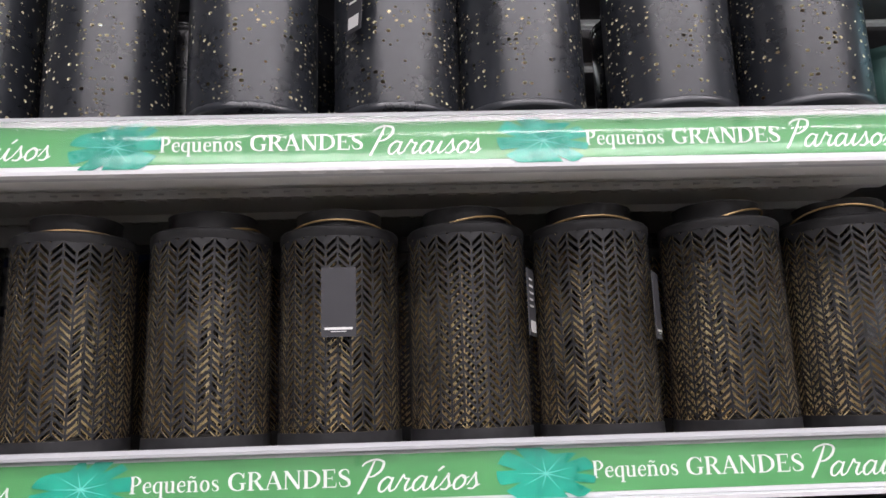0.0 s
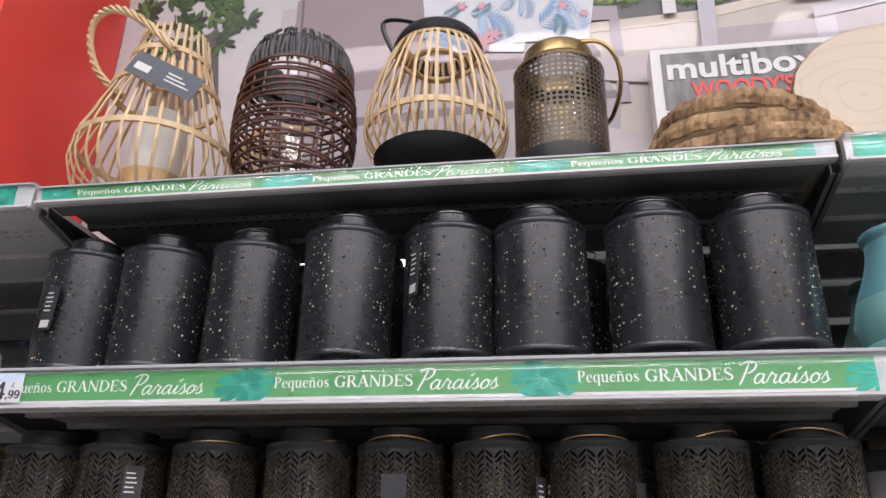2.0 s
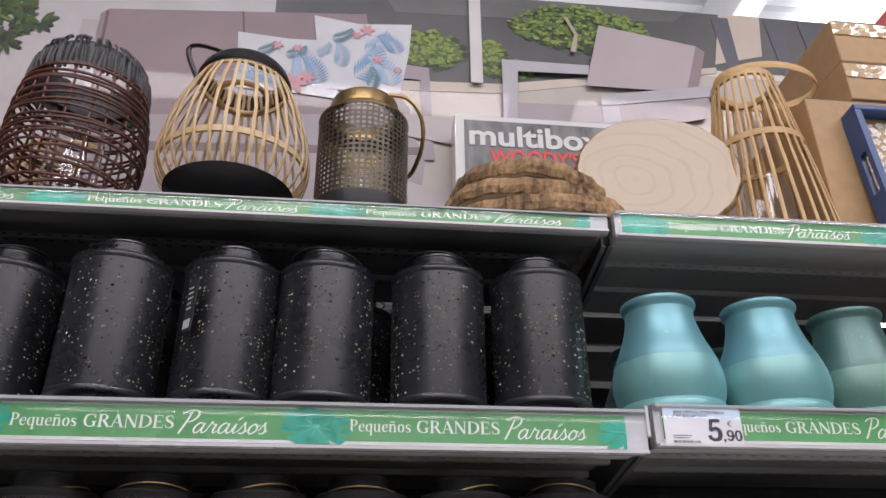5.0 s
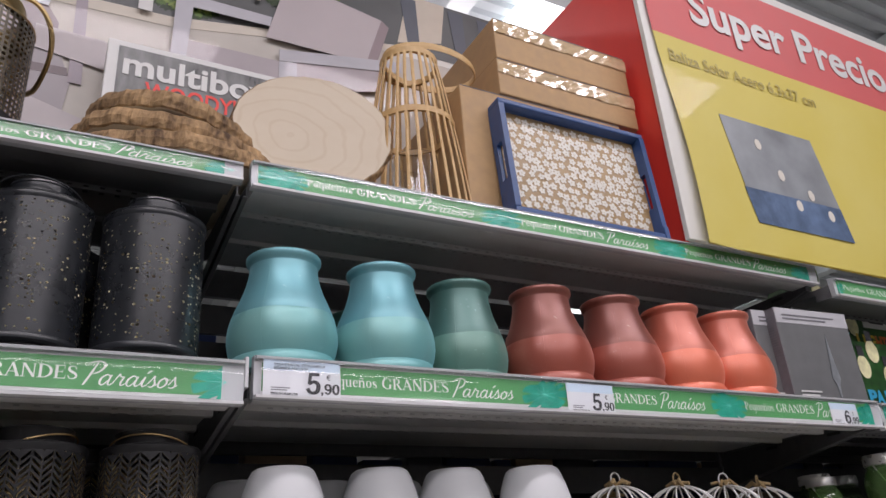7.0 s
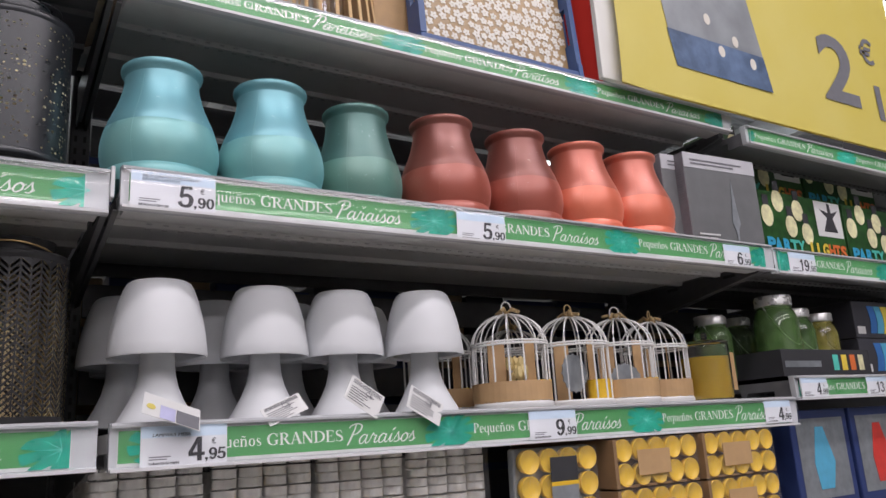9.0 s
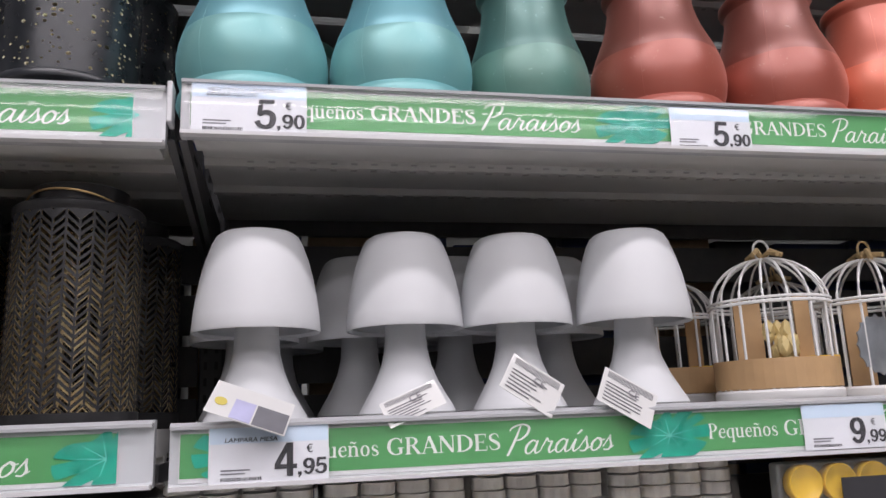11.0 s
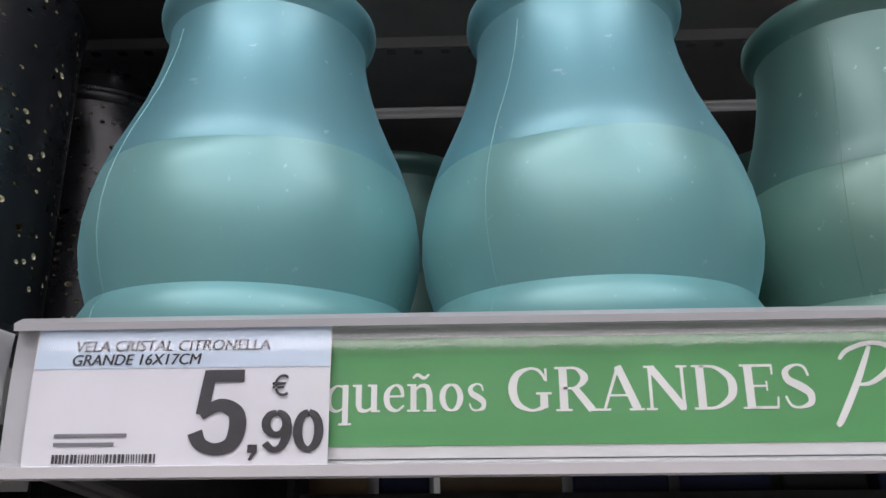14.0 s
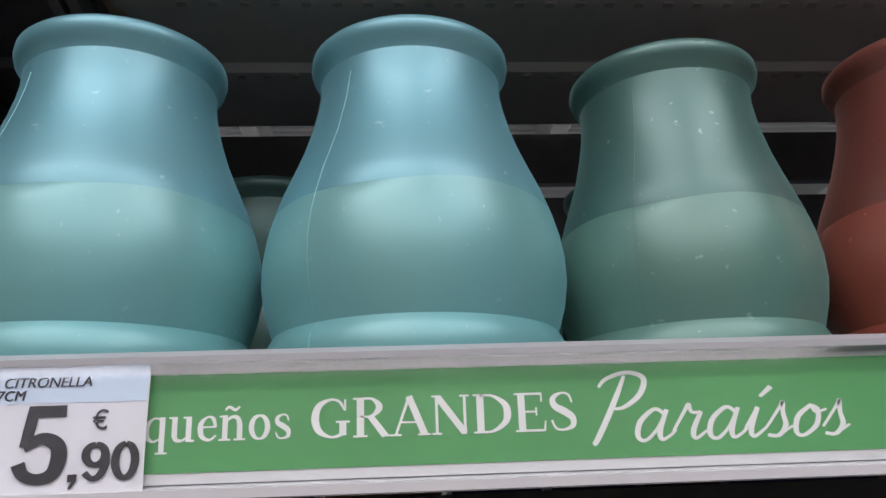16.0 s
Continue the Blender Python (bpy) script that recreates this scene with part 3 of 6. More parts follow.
for x in (-1.376, 0.001, 1.426):
    for y0, z in ((0.004, F1), (0.0, F2), (0.055, F3), (0.0, 0.915)):
        bracket(x - 0.0095, y0, z - 0.035, 1)
        bracket(x + 0.0095, y0, z - 0.035, -1)
    root = thing("upright", x, 0.5, 0, "slotted graphite steel shelving upright", "upright", "shelf uprights", kind="structure")
    part("post", box(-0.018, 0.018, -0.035, 0.035, 0, 1.97, 0.003), STEEL, root)
    sl = bmesh.new()
    for k in range(40):
        for sx in (-0.008, 0.008):
            box(sx - 0.0025, sx + 0.0025, -0.0365, -0.034, 1.0 + k * 0.025, 1.012 + k * 0.025, bm=sl)
    part("perforation", sl, SLOT, root)["kind"] = "stuff"
    for y0, z0, z1 in ((-0.001, 1.545, 1.590),):
        structure("rail_end_cap", box(x - 0.0065, x - 0.0010, y0 - 0.004, y0 + 0.02, z0, z1, 0.0015), RAILW, "white plastic price rail end cap", "end cap")
# slatted back with the goods of the next aisle behind it
for bx0, bx1 in ((-2.78, -1.40), (-1.355, -0.02), (0.022, 1.405), (1.447, 2.83)):
    root = thing("back_panel", 0, 0, 0, "graphite steel shelving back panel with open slots", "back panel", kind="structure")
    z = 0.1
    while z < 1.93:
        part("slat", box(bx0, bx1, 0.472, 0.484, z, z + 0.062), STEEL, root)
        z += 0.080
rng = random.Random(4)
GOODS = [mat("packaging_%s" % n, c, 0.35, 0, 0.1, 30) for n, c in (("navy", (0.03, 0.05, 0.16)), ("white", (0.75, 0.75, 0.75)), ("beige", (0.55, 0.40, 0.24)), ("charcoal", (0.05, 0.05, 0.06)), ("grey", (0.35, 0.36, 0.38)), ("red", (0.5, 0.06, 0.05)))]
for z in (1.0, 1.28, 1.62):
    x = -2.8
    while x < 2.8:
        w = rng.uniform(0.06, 0.2)
        hgt = rng.uniform(0.270, 0.30) if z == 1.28 else rng.uniform(0.10, 0.25)
        g = rng.choice([0, 0, 0, 0, 3, 3, 3, 2])
        ob = part("packaging_box", box(x, x + w - 0.012, 0.60, 0.72, z, z + hgt, 0.003), GOODS[g])
        tagged(ob, "packaged goods box of the next aisle seen through slots", "box", "goods of the next aisle")
        x += w
    structure("rear_shelf_board", box(-2.85, 2.85, 0.52, 0.95, z - 0.03, z), STEEL, "graphite shelf board of the next aisle", "shelf")
# aisle's other side, unseen behind the camera, kept low for the far lamps
for k in range(4):
    structure("facing_shelf", box(-4, 5, -2.9, -2.45, 0.1 + k * 0.42, 0.13 + k * 0.42, 0.004), SHELF, "unseen grey store shelf across the aisle", "shelf")
structure("facing_back_panel", box(-4, 5, -3.0, -2.95, 0, 1.5), SHELF, "unseen grey shelving back panel across the aisle", "back panel")

# ---- price tickets ----


def ticket(x, y, low, high, w, whole, cents, line1="", line2=""):
    root = thing("price_ticket", x, y, low, "white paper price ticket with a pale blue header in the rail", "price ticket", "price tickets")
    h = high - low
    part("card", sheet(rect(0, w, 0, h), -0.0005), TICKET, root)
    part("header_band", sheet(rect(0.0005, w - 0.0005, h * 0.705, h - 0.0003), -0.0008), TICKETB, root)
    s = h / 0.052
    one = 0.0225 * s
    wide = one if len(whole) == 1 else 1.85 * one
    dx = w - 0.0288 * s - wide
    drawn(whole, DIGIT, dx, -0.0011, h * 0.10, 0.0305 * s, wide * 0.95, INK, root, name="price")
    drawn("," + cents, DIGIT, dx + wide - 0.0004, -0.0011, h * 0.115, 0.0152 * s, 0.0275 * s, INK, root, name="price")
    words("€", w - 0.0215 * s, -0.0011, h * 0.50, 0.0105 * s, INK, root)
    if line1:
        words(line1, w * 0.13, -0.0011, h * 0.828, 0.0058 * s, INK, root, 0.0735 * s, 0.0, 0.16)
        words(line1, w * 0.13 + 0.00022, -0.00114, h * 0.828, 0.0058 * s, INK, root, 0.0735 * s, 0.0, 0.16)
    if line2:
        words(line2, w * 0.125 + 0.00022, -0.00114, h * 0.730, 0.0058 * s, INK, root, 0.0485 * s, 0.0, 0.16)
        words(line2, w * 0.125, -0.0011, h * 0.730, 0.0058 * s, INK, root, 0.0485 * s, 0.0, 0.16)
    bars = bmesh.new()
    r = random.Random(int(x * 1000))
    bx = w * 0.10
    while bx < w * 0.44:
        bw = r.choice((0.0004, 0.0006, 0.001))
        sheet(rect(bx, bx + bw, h * 0.055, h * 0.115), -0.0009, 0.0002, bars)
        bx += bw + r.choice((0.0004, 0.0007))
    part("barcode", bars, INK, root)
    lines = bmesh.new()
    for q in (0.17, 0.23):
        sheet(rect(w * 0.10, w * (0.30 if q < 0.2 else 0.34), h * q, h * q + 0.0014), -0.0009, 0.0002, lines)
    part("code_lines", lines, INKG, root)
    return root


ticket(0.0190, -0.0062, 1.534, 1.588, 0.1160, "5", "90", "VELA CRISTAL CITRONELLA", "GRANDE 16X17CM")
ticket(0.549, -0.0062, 1.532, 1.583, 0.103, "5", "90")
ticket(1.245, -0.0062, 1.532, 1.580, 0.090, "6", "99")
ticket(0.044, -0.0022, 1.188, 1.240, 0.1115, "4", "95", "", "LAMPARA MESA")
ticket(0.672, -0.0022, 1.190, 1.238, 0.105, "9", "99")
ticket(1.305, -0.0022, 1.192, 1.238, 0.090, "4", "99")
ticket(1.475, -0.0062, 1.532, 1.580, 0.105, "19", "95")
ticket(1.440, -0.0062, 1.243, 1.287, 0.10, "4", "99")
ticket(1.700, -0.0062, 1.243, 1.287, 0.10, "13", "95")
ticket(-1.375, -0.0062, 1.530, 1.575, 0.11, "14", "99")


# ---- candle vases ----
def vase_thing(x, label, upper, lower, ry=0, slim=0.0):
    root = thing("candle_vase", x, 0.088, F2, label, "vase", "glass candle vases", rz=ry)
    root.location.z = F2 - 0.0105
    low = [(0, 0.002), (0.070, 0.0), (0.0785, 0.003), (0.0818, 0.011), (0.0805, 0.019), (0.0775, 0.0245), (0.0765, 0.026), (0.0775, 0.029), (0.0810, 0.040), (0.0832, 0.053), (0.0830, 0.066), (0.0812, 0.078), (0.0785, 0.088), (0.0780, 0.0895)]
    up = [(0.0777, 0.0905), (0.0735, 0.1025), (0.0680, 0.115), (0.0622, 0.129), (0.0577, 0.143), (0.0547, 0.155), (0.0530, 0.165), (0.0527, 0.1752)]
    rim = [(0.0514, 0.1735), (0.0524, 0.1762), (0.0542, 0.1790), (0.0561, 0.1812), (0.0570, 0.1848), (0.0566, 0.1885), (0.0550, 0.1902), (0.0530, 0.1906), (0.0505, 0.189), (0.0498, 0.165), (0.054, 0.145), (0.072, 0.1)]
    low, up, rim = ([(q * 1.045 * (1 - slim * min(1, max(0, (0.175 - v) / 0.07))), v * 1.065) for q, v in prof] for prof in (low, up, rim))
    rim = [(q * 1.025, v) for q, v in rim]
    for sa in (-2.25, 0.89):
        part("mould_seam", tube([(q * math.cos(sa), q * math.sin(sa), v) for q, v in low[3:] + up[:-1]], 0.00018, segs=4), lower, root, "fine raised mould seam")
    bowl = lathe(low, 72)
    ph = 40 * x
    for v in bowl.verts:
        if v.co.z > 0.0945:
            a = math.atan2(v.co.y, v.co.x)
            v.co.z += 0.0011 * math.sin(2 * a + ph) + 0.0007 * math.sin(5 * a + 2 * ph)
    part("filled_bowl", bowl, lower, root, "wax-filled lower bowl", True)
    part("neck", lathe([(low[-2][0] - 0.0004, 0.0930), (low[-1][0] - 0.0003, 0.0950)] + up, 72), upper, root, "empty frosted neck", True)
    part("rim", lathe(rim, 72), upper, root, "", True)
    part("wax", lathe([(low[-1][0] - 0.0035, 0.0945), (0, 0.0955)], 48), CANDLE, root)
    return root


def frosted(name, c, tint, rough=0.40, metal=0.3, second=None):
    """Satin lacquered glass under a thin tinted layer, which deepens where one looks along it."""
    m = mat(name, c, rough, metal, 0.10, 9, 0.015, spec=0.7, coat=0.55, second=second)
    nt = m.node_tree
    b = nt.nodes["Principled BSDF"]
    b.inputs["Coat Roughness"].default_value = 0.34
    b.inputs["Coat IOR"].default_value = 1.6
    b.inputs["Coat Tint"].default_value = (*tint, 1)
    b.inputs["Sheen Weight"].default_value = 0.45
    b.inputs["Sheen Roughness"].default_value = 0.35
    b.inputs["Sheen Tint"].default_value = (*tint, 1)
    old = b.inputs["Base Color"].links[0].from_socket
    tc = nt.nodes.new("ShaderNodeTexCoord")
    sc = nt.nodes.new("ShaderNodeTexNoise")
    sc.inputs["Scale"].default_value, sc.inputs["Detail"].default_value = 160, 7
    th = nt.nodes.new("ShaderNodeMapRange")
    th.inputs[1].default_value, th.inputs[2].default_value, th.inputs[4].default_value = 0.68, 0.76, 0.45
    mx = nt.nodes.new("ShaderNodeMix")
    mx.data_type = "RGBA"
    mx.inputs[7].default_value = (0.80, 0.84, 0.82, 1)
    nt.links.new(tc.outputs["Object"], sc.inputs["Vector"])
    nt.links.new(sc.outputs[0], th.inputs[0])
    nt.links.new(th.outputs[0], mx.inputs[0])
    nt.links.new(old, mx.inputs[6])
    nt.links.new(mx.outputs[2], b.inputs["Base Color"])
    return m


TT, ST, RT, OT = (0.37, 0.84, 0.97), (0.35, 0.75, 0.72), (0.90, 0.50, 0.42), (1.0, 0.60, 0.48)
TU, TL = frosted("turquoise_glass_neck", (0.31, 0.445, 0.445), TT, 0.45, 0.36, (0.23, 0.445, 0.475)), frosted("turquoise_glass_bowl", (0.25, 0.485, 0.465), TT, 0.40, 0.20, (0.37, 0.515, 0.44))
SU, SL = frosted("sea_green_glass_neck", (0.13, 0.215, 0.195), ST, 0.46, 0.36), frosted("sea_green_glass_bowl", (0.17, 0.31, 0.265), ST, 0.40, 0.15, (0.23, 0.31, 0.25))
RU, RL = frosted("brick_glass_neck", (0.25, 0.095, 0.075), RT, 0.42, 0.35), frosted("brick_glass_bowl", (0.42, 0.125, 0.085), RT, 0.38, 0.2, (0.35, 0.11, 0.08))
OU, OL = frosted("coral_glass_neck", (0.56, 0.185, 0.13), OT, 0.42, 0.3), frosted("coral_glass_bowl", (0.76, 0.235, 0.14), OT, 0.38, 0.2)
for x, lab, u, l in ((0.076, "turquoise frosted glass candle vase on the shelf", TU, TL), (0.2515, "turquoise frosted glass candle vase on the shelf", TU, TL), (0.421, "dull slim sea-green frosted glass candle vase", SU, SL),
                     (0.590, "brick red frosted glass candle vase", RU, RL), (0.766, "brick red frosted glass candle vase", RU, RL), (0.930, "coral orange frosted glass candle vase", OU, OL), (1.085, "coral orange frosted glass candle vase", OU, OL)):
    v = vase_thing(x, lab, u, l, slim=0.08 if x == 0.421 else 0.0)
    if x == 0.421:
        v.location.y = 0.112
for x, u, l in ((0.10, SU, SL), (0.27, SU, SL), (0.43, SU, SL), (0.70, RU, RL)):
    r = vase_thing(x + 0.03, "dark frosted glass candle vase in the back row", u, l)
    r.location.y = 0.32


# ---- perforated lanterns ----
def drilled(r, z0, z1, nu, nv, hole, bm=None, zig=0.0):
    """A tube wall of nu by nv cells; hole(i, j) gives a cell's hole as eight or four points in the unit square, or None."""
    bm = bm or bmesh.new()
    grid = {}

    def at(u, v):
        key = (round(u * 1000) % (nu * 1000), round(v * 1000))
        if key not in grid:
            a = 2 * math.pi * u / nu
            grid[key] = bm.verts.new((r * math.cos(a), r * math.sin(a), z0 + (z1 - z0) * (v + zig * (1 - abs(u % 2 - 1))) / nv))
        return grid[key]

    for i in range(nu):
        for j in range(nv):
            h = hole(i, j)
            if not h:
                bm.faces.new((at(i, j), at(i + 1, j), at(i + 1, j + 1), at(i, j + 1)))
                continue
            inner = [at(i + u, j + v) for u, v in h]
            if len(h) == 4:
                outer = [at(i, j), at(i + 1, j), at(i + 1, j + 1), at(i, j + 1)]
            else:
                outer = [at(i, j), at(i + 0.5, j), at(i + 1, j), at(i + 1, j + 0.5), at(i + 1, j + 1), at(i + 0.5, j + 1), at(i, j + 1), at(i, j + 0.5)]
            n = len(h)
            for k in range(n):
                m = (k + 1) % n
                bm.faces.new((outer[k], outer[m], inner[m], inner[k]))
    return bm


def lips(r, z0, z1, nu, nv, hole):
    """The turned-in bare edges of the punched holes."""
    bm = bmesh.new()
    for i in range(nu):
        for j in range(nv):
            h = hole(i, j)
            if not h or (i * 7 + j * 13) % 9 < 3:
                continue
            cu, cv = sum(p[0] for p in h) / len(h), sum(p[1] for p in h) / len(h)
            rings = []
            for f, d in ((1.0, 0.0002), (0.66, 0.0016)):
                rings.append([bm.verts.new(((r - d) * math.cos(2 * math.pi * (i + cu + f * (u - cu)) / nu), (r - d) * math.sin(2 * math.pi * (i + cu + f * (u - cu)) / nu), z0 + (z1 - z0) * (j + cv + f * (v - cv)) / nv)) for u, v in h])
            for k in range(len(h)):
                m = (k + 1) % len(h)
                bm.faces.new((rings[0][k], rings[0][m], rings[1][m], rings[1][k]))
    return bm


def dot_hole(seed):
    r = random.Random(seed)
    table = {}

    def hole(i, j):
        if j < 1 or j > 32:
            return None
        if (i, j) not in table:
            n = r.random()
            dens = 0.29 + 0.14 * math.sin(i * 0.5) + 0.10 * math.sin(j * 0.7 + i)
            if n > dens:
                table[i, j] = None
            else:
                s = r.choice((0.14, 0.17, 0.20, 0.22, 0.27, 0.34))
                cx, cy = r.uniform(s + 0.05, 0.95 - s), r.uniform(s + 0.05, 0.95 - s)
                table[i, j] = [(cx + s * math.cos(a), cy + s * math.sin(a)) for a in [math.pi * (-0.75 + 0.25 * k) for k in range(8)]]
        return table[i, j]
    return hole


def dotted_lantern():
    root = thing("dotted_lantern", 0, 0, 0, "black metal lantern pierced with scattered dots", "lantern", "black dotted lanterns")
    R, H = 0.0750, 0.246
    hole = dot_hole(3)
    part("body", drilled(R, 0.030, H - 0.012, 60, 34, hole), BLACK, root, "", True)
    part("lining", drilled(R - 0.0015, 0.030, H - 0.012, 60, 34, hole), GOLD, root, "dull gold lining", True)
    part("punched_lip", lips(R, 0.030, H - 0.012, 60, 34, hole), GLINT, root, "bright bare metal hole edges")["kind"] = "stuff"
    part("foot", lathe([(0, 0.004), (0.062, 0.004), (0.060, 0.0), (0.062, 0.0), (0.062, 0.024), (R - 0.002, 0.0245), (R + 0.0012, 0.0255), (R + 0.0018, 0.0275), (R + 0.001, 0.033), (R, 0.034)], 56), BLACK, root, "", True)
    part("shoulder", lathe([(R, H - 0.016), (R + 0.0014, H - 0.013), (R + 0.0016, H - 0.008), (R + 0.0002, H - 0.0045), (R - 0.004, H - 0.0025), (0.058, H + 0.0025), (0.047, H + 0.0065), (0.0425, H + 0.0085)], 56), BLACK, root, "", True)
    part("bead", tube(circle(R + 0.0004, H - 0.0062, 56), 0.0019, closed=True), BLACK, root, "", True)
    part("neck", lathe([(0.0425, H + 0.006), (0.0425, H + 0.024), (0.0438, H + 0.0255), (0.0432, H + 0.0285), (0.0415, H + 0.029), (0.0395, H + 0.026), (0.0395, H)], 48), BLACK, root, "", True)
    part("candle_cup", lathe([(0, 0.02), (0.03, 0.02), (0.032, 0.05), (0.03, 0.05), (0.029, 0.024), (0, 0.024)], 24), GOLD, root)
    pts = [(0.060 * math.cos(a), 0.060 * math.sin(a) - 0.004, H + 0.009 + 0.017 * max(0, math.sin(a * 0.9 + 0.5))) for a in [math.pi * k / 22 for k in range(23)]]
    part("handle", tube(pts, 0.0016), BLACK, root)
    return root


def chevron_hole(i, j):
    if j < 0 or j > 22:
        return None
    return [(0.08, 0.24), (0.92, 0.24), (0.92, 0.82), (0.08, 0.82)]


def chevron_lantern():
    root = thing("chevron_lantern", 0, 0, 0, "black metal lantern cut in a herringbone pattern, gold inside", "lantern", "black herringbone lanterns")
    R, H = 0.0660, 0.236
    part("body", drilled(R, 0.014, H - 0.014, 32, 24, chevron_hole, zig=1.4), BLACKP, root, "", True)
    part("lining", drilled(R - 0.0014, 0.014, H - 0.014, 32, 24, chevron_hole, zig=1.4), GOLD, root, "brushed gold lining", True)
    part("foot", lathe([(0, 0.003), (R - 0.004, 0.003), (R - 0.003, 0), (R + 0.001, 0.0), (R + 0.0015, 0.006), (R + 0.001, 0.0195), (R, 0.020)], 48), BLACKP, root, "", True)
    part("shoulder", lathe([(R, H - 0.012), (R + 0.0008, H - 0.011), (R + 0.0009, H - 0.003), (R - 0.0015, H - 0.0005), (R - 0.010, H + 0.0015), (0.047, H + 0.003)], 48), BLACKP, root, "", True)
    part("neck", lathe([(0.0480, H + 0.001), (0.0480, H + 0.018), (0.0490, H + 0.0205), (0.0465, H + 0.022), (0.0445, H + 0.018), (0.0445, H - 0.002)], 48), BLACKP, root, "", True)
    part("candle_plate", lathe([(0, 0.010), (0.062, 0.010), (0.066, 0.014), (0.060, 0.012), (0, 0.012)], 32), GOLD, root, "gold inner plate", True)
    return root


GLASS = mat("clear_glass", (0.95, 0.97, 0.97), 0.03, 0, 0.0, 20, trans=1.0)


def wire_handle(parent, R, z, turn, lift):
    pts = []
    for k in range(25):
        a = math.pi * k / 24
        pts.append((R * math.cos(a), -R * 0.95 * math.sin(a) * math.cos(lift), z + R * math.sin(a) * math.sin(lift)))
    ob = part("wire_handle", tube(pts, 0.0012), GOLDWIRE, parent, "thin gold wire handle")
    ob.matrix_basis = pose(0, 0, 0, 0, 0, turn)
    return ob


def hang_tag(x, y, z, w, h, rz=0, ry=0, bars=True, rx=0):
    root = thing("hang_tag", x, y, z, "black cardboard hang tag with white bars on a lantern", "tag", "hang tags", rz=rz, ry=ry, rx=rx)
    part("card", sheet(rect(-w / 2, w / 2, -h, 0), 0, 0.0012), INK, root)
    pr = bmesh.new()
    if bars:
        sheet(rect(-w * 0.36, w * 0.36, -h * 0.95, -h * 0.78), -0.001, 0.0004, pr)
        for q in range(5):
            sheet(rect(-w * 0.36, w * (0.1 + 0.06 * (q % 3)), -h * (0.18 + 0.1 * q), -h * (0.15 + 0.1 * q)), -0.001, 0.0004, pr)
    else:
        sheet(rect(-w * 0.40, w * 0.40, -h * 0.90, -h * 0.865), -0.001, 0.0004, pr)
        sheet(rect(-w * 0.22, w * 0.22, -h * 0.93, -h * 0.918), -0.001, 0.0004, pr)
    part("print", pr, WHITEP, root)
    return root


first = dotted_lantern()
first.matrix_basis = pose(-1.292, 0.142, F2A - 0.011, 0, 0, 20)
rng = random.Random(8)
for x in (-1.143, -0.974, -0.790, -0.620, -0.471, -0.291, -0.128):
    copy_thing(first, pose(x, (0.142 if x < -0.95 else 0.10) + rng.uniform(-0.004, 0.004), F2A - 0.011, 0, 0, rng.uniform(0, 360)))
for x in (-1.27, -1.11, -0.93, -0.78, -0.60, -0.43, -0.26, -0.115):
    ob = copy_thing(first, pose(x, 0.31 if x < -0.9 else 0.275, F2A - 0.011, 0, 0, rng.uniform(0, 360)))
firstc = chevron_lantern()
firstc.matrix_basis = pose(-1.268, 0.10, F1A - 0.011)
for x, turn, lift in ((-1.138, 90, 0.1), (-0.986, 20, 0.12), (-0.833, 100, 0.2), (-0.690, 0, 0.22), (-0.546, 50, 0.25), (-0.403, 0, 0.18), (-0.253, 60, 0.3), (-0.106, -25, 0.32)):
    ob = copy_thing(firstc, pose(x, 0.10 + rng.uniform(-0.003, 0.003), F1A - 0.011, 0, 0, rng.choice((0, 16.36, 32.7)) + rng.uniform(-6, 6)))
    h = wire_handle(ob, 0.056, 0.232, 0, lift)
    h.matrix_basis = pose(0, 0, 0, 0, 0, turn - math.degrees(ob.matrix_basis.to_euler().z))
for x in (-1.22, -1.06, -0.90, -0.75, -0.61, -0.47, -0.33, -0.18, -0.085):
    copy_thing(firstc, pose(x, 0.255, F1A - 0.011, 0, 0, rng.uniform(0, 90)))
hang_tag(-0.684, 0.026, 1.427, 0.036, 0.072, bars=False)
hang_tag(-0.480, 0.055, 1.425, 0.030, 0.072, rz=68)
hang_tag(-0.344, 0.055, 1.418, 0.030, 0.072, rz=62, bars=False)
hang_tag(-1.088, 0.046, 1.442, 0.028, 0.068, rz=28)
hang_tag(-0.662, 0.020, 1.772, 0.030, 0.080, rz=-55, ry=6)
hang_tag(-1.300, 0.060, 1.745, 0.032, 0.078, rz=-20, ry=6)


# ---- white table lamps ----
def table_lamp():
    root = thing("table_lamp", 0, 0, 0, "white plastic mushroom table lamp", "lamp", "white table lamps")
    part("base", lathe([(0, 0.003), (0.053, 0.0), (0.0565, 0.002), (0.055, 0.006), (0.048, 0.018), (0.038, 0.036), (0.030, 0.055), (0.0255, 0.075), (0.0240, 0.095), (0.0235, 0.112), (0, 0.112)], 48), LAMPW, root, "", True)
    part("shade", lathe([(0.0640, 0.1010), (0.0690, 0.0975), (0.0700, 0.0995), (0.0690, 0.115), (0.0665, 0.135), (0.0625, 0.157), (0.0572, 0.178), (0.0505, 0.197), (0.0460, 0.2055), (0.0405, 0.2095), (0, 0.2115)], 56), LAMPW, root, "", True)
    part("shade_lining", lathe([(0.0675, 0.0985), (0.0640, 0.1010), (0.062, 0.135), (0.055, 0.172), (0.045, 0.199), (0, 0.203)], 48), LAMPW, root, "", True)
    return root


lamp = table_lamp()
lamp.matrix_basis = pose(0.083, 0.100, F1 - 0.004)
for x, y in ((0.254, 0.13), (0.391, 0.13), (0.533, 0.10), (0.062, 0.265), (0.212, 0.27), (0.345, 0.27), (0.49, 0.27), (0.10, 0.40), (0.30, 0.40)):
    copy_thing(lamp, pose(x, y, F1))


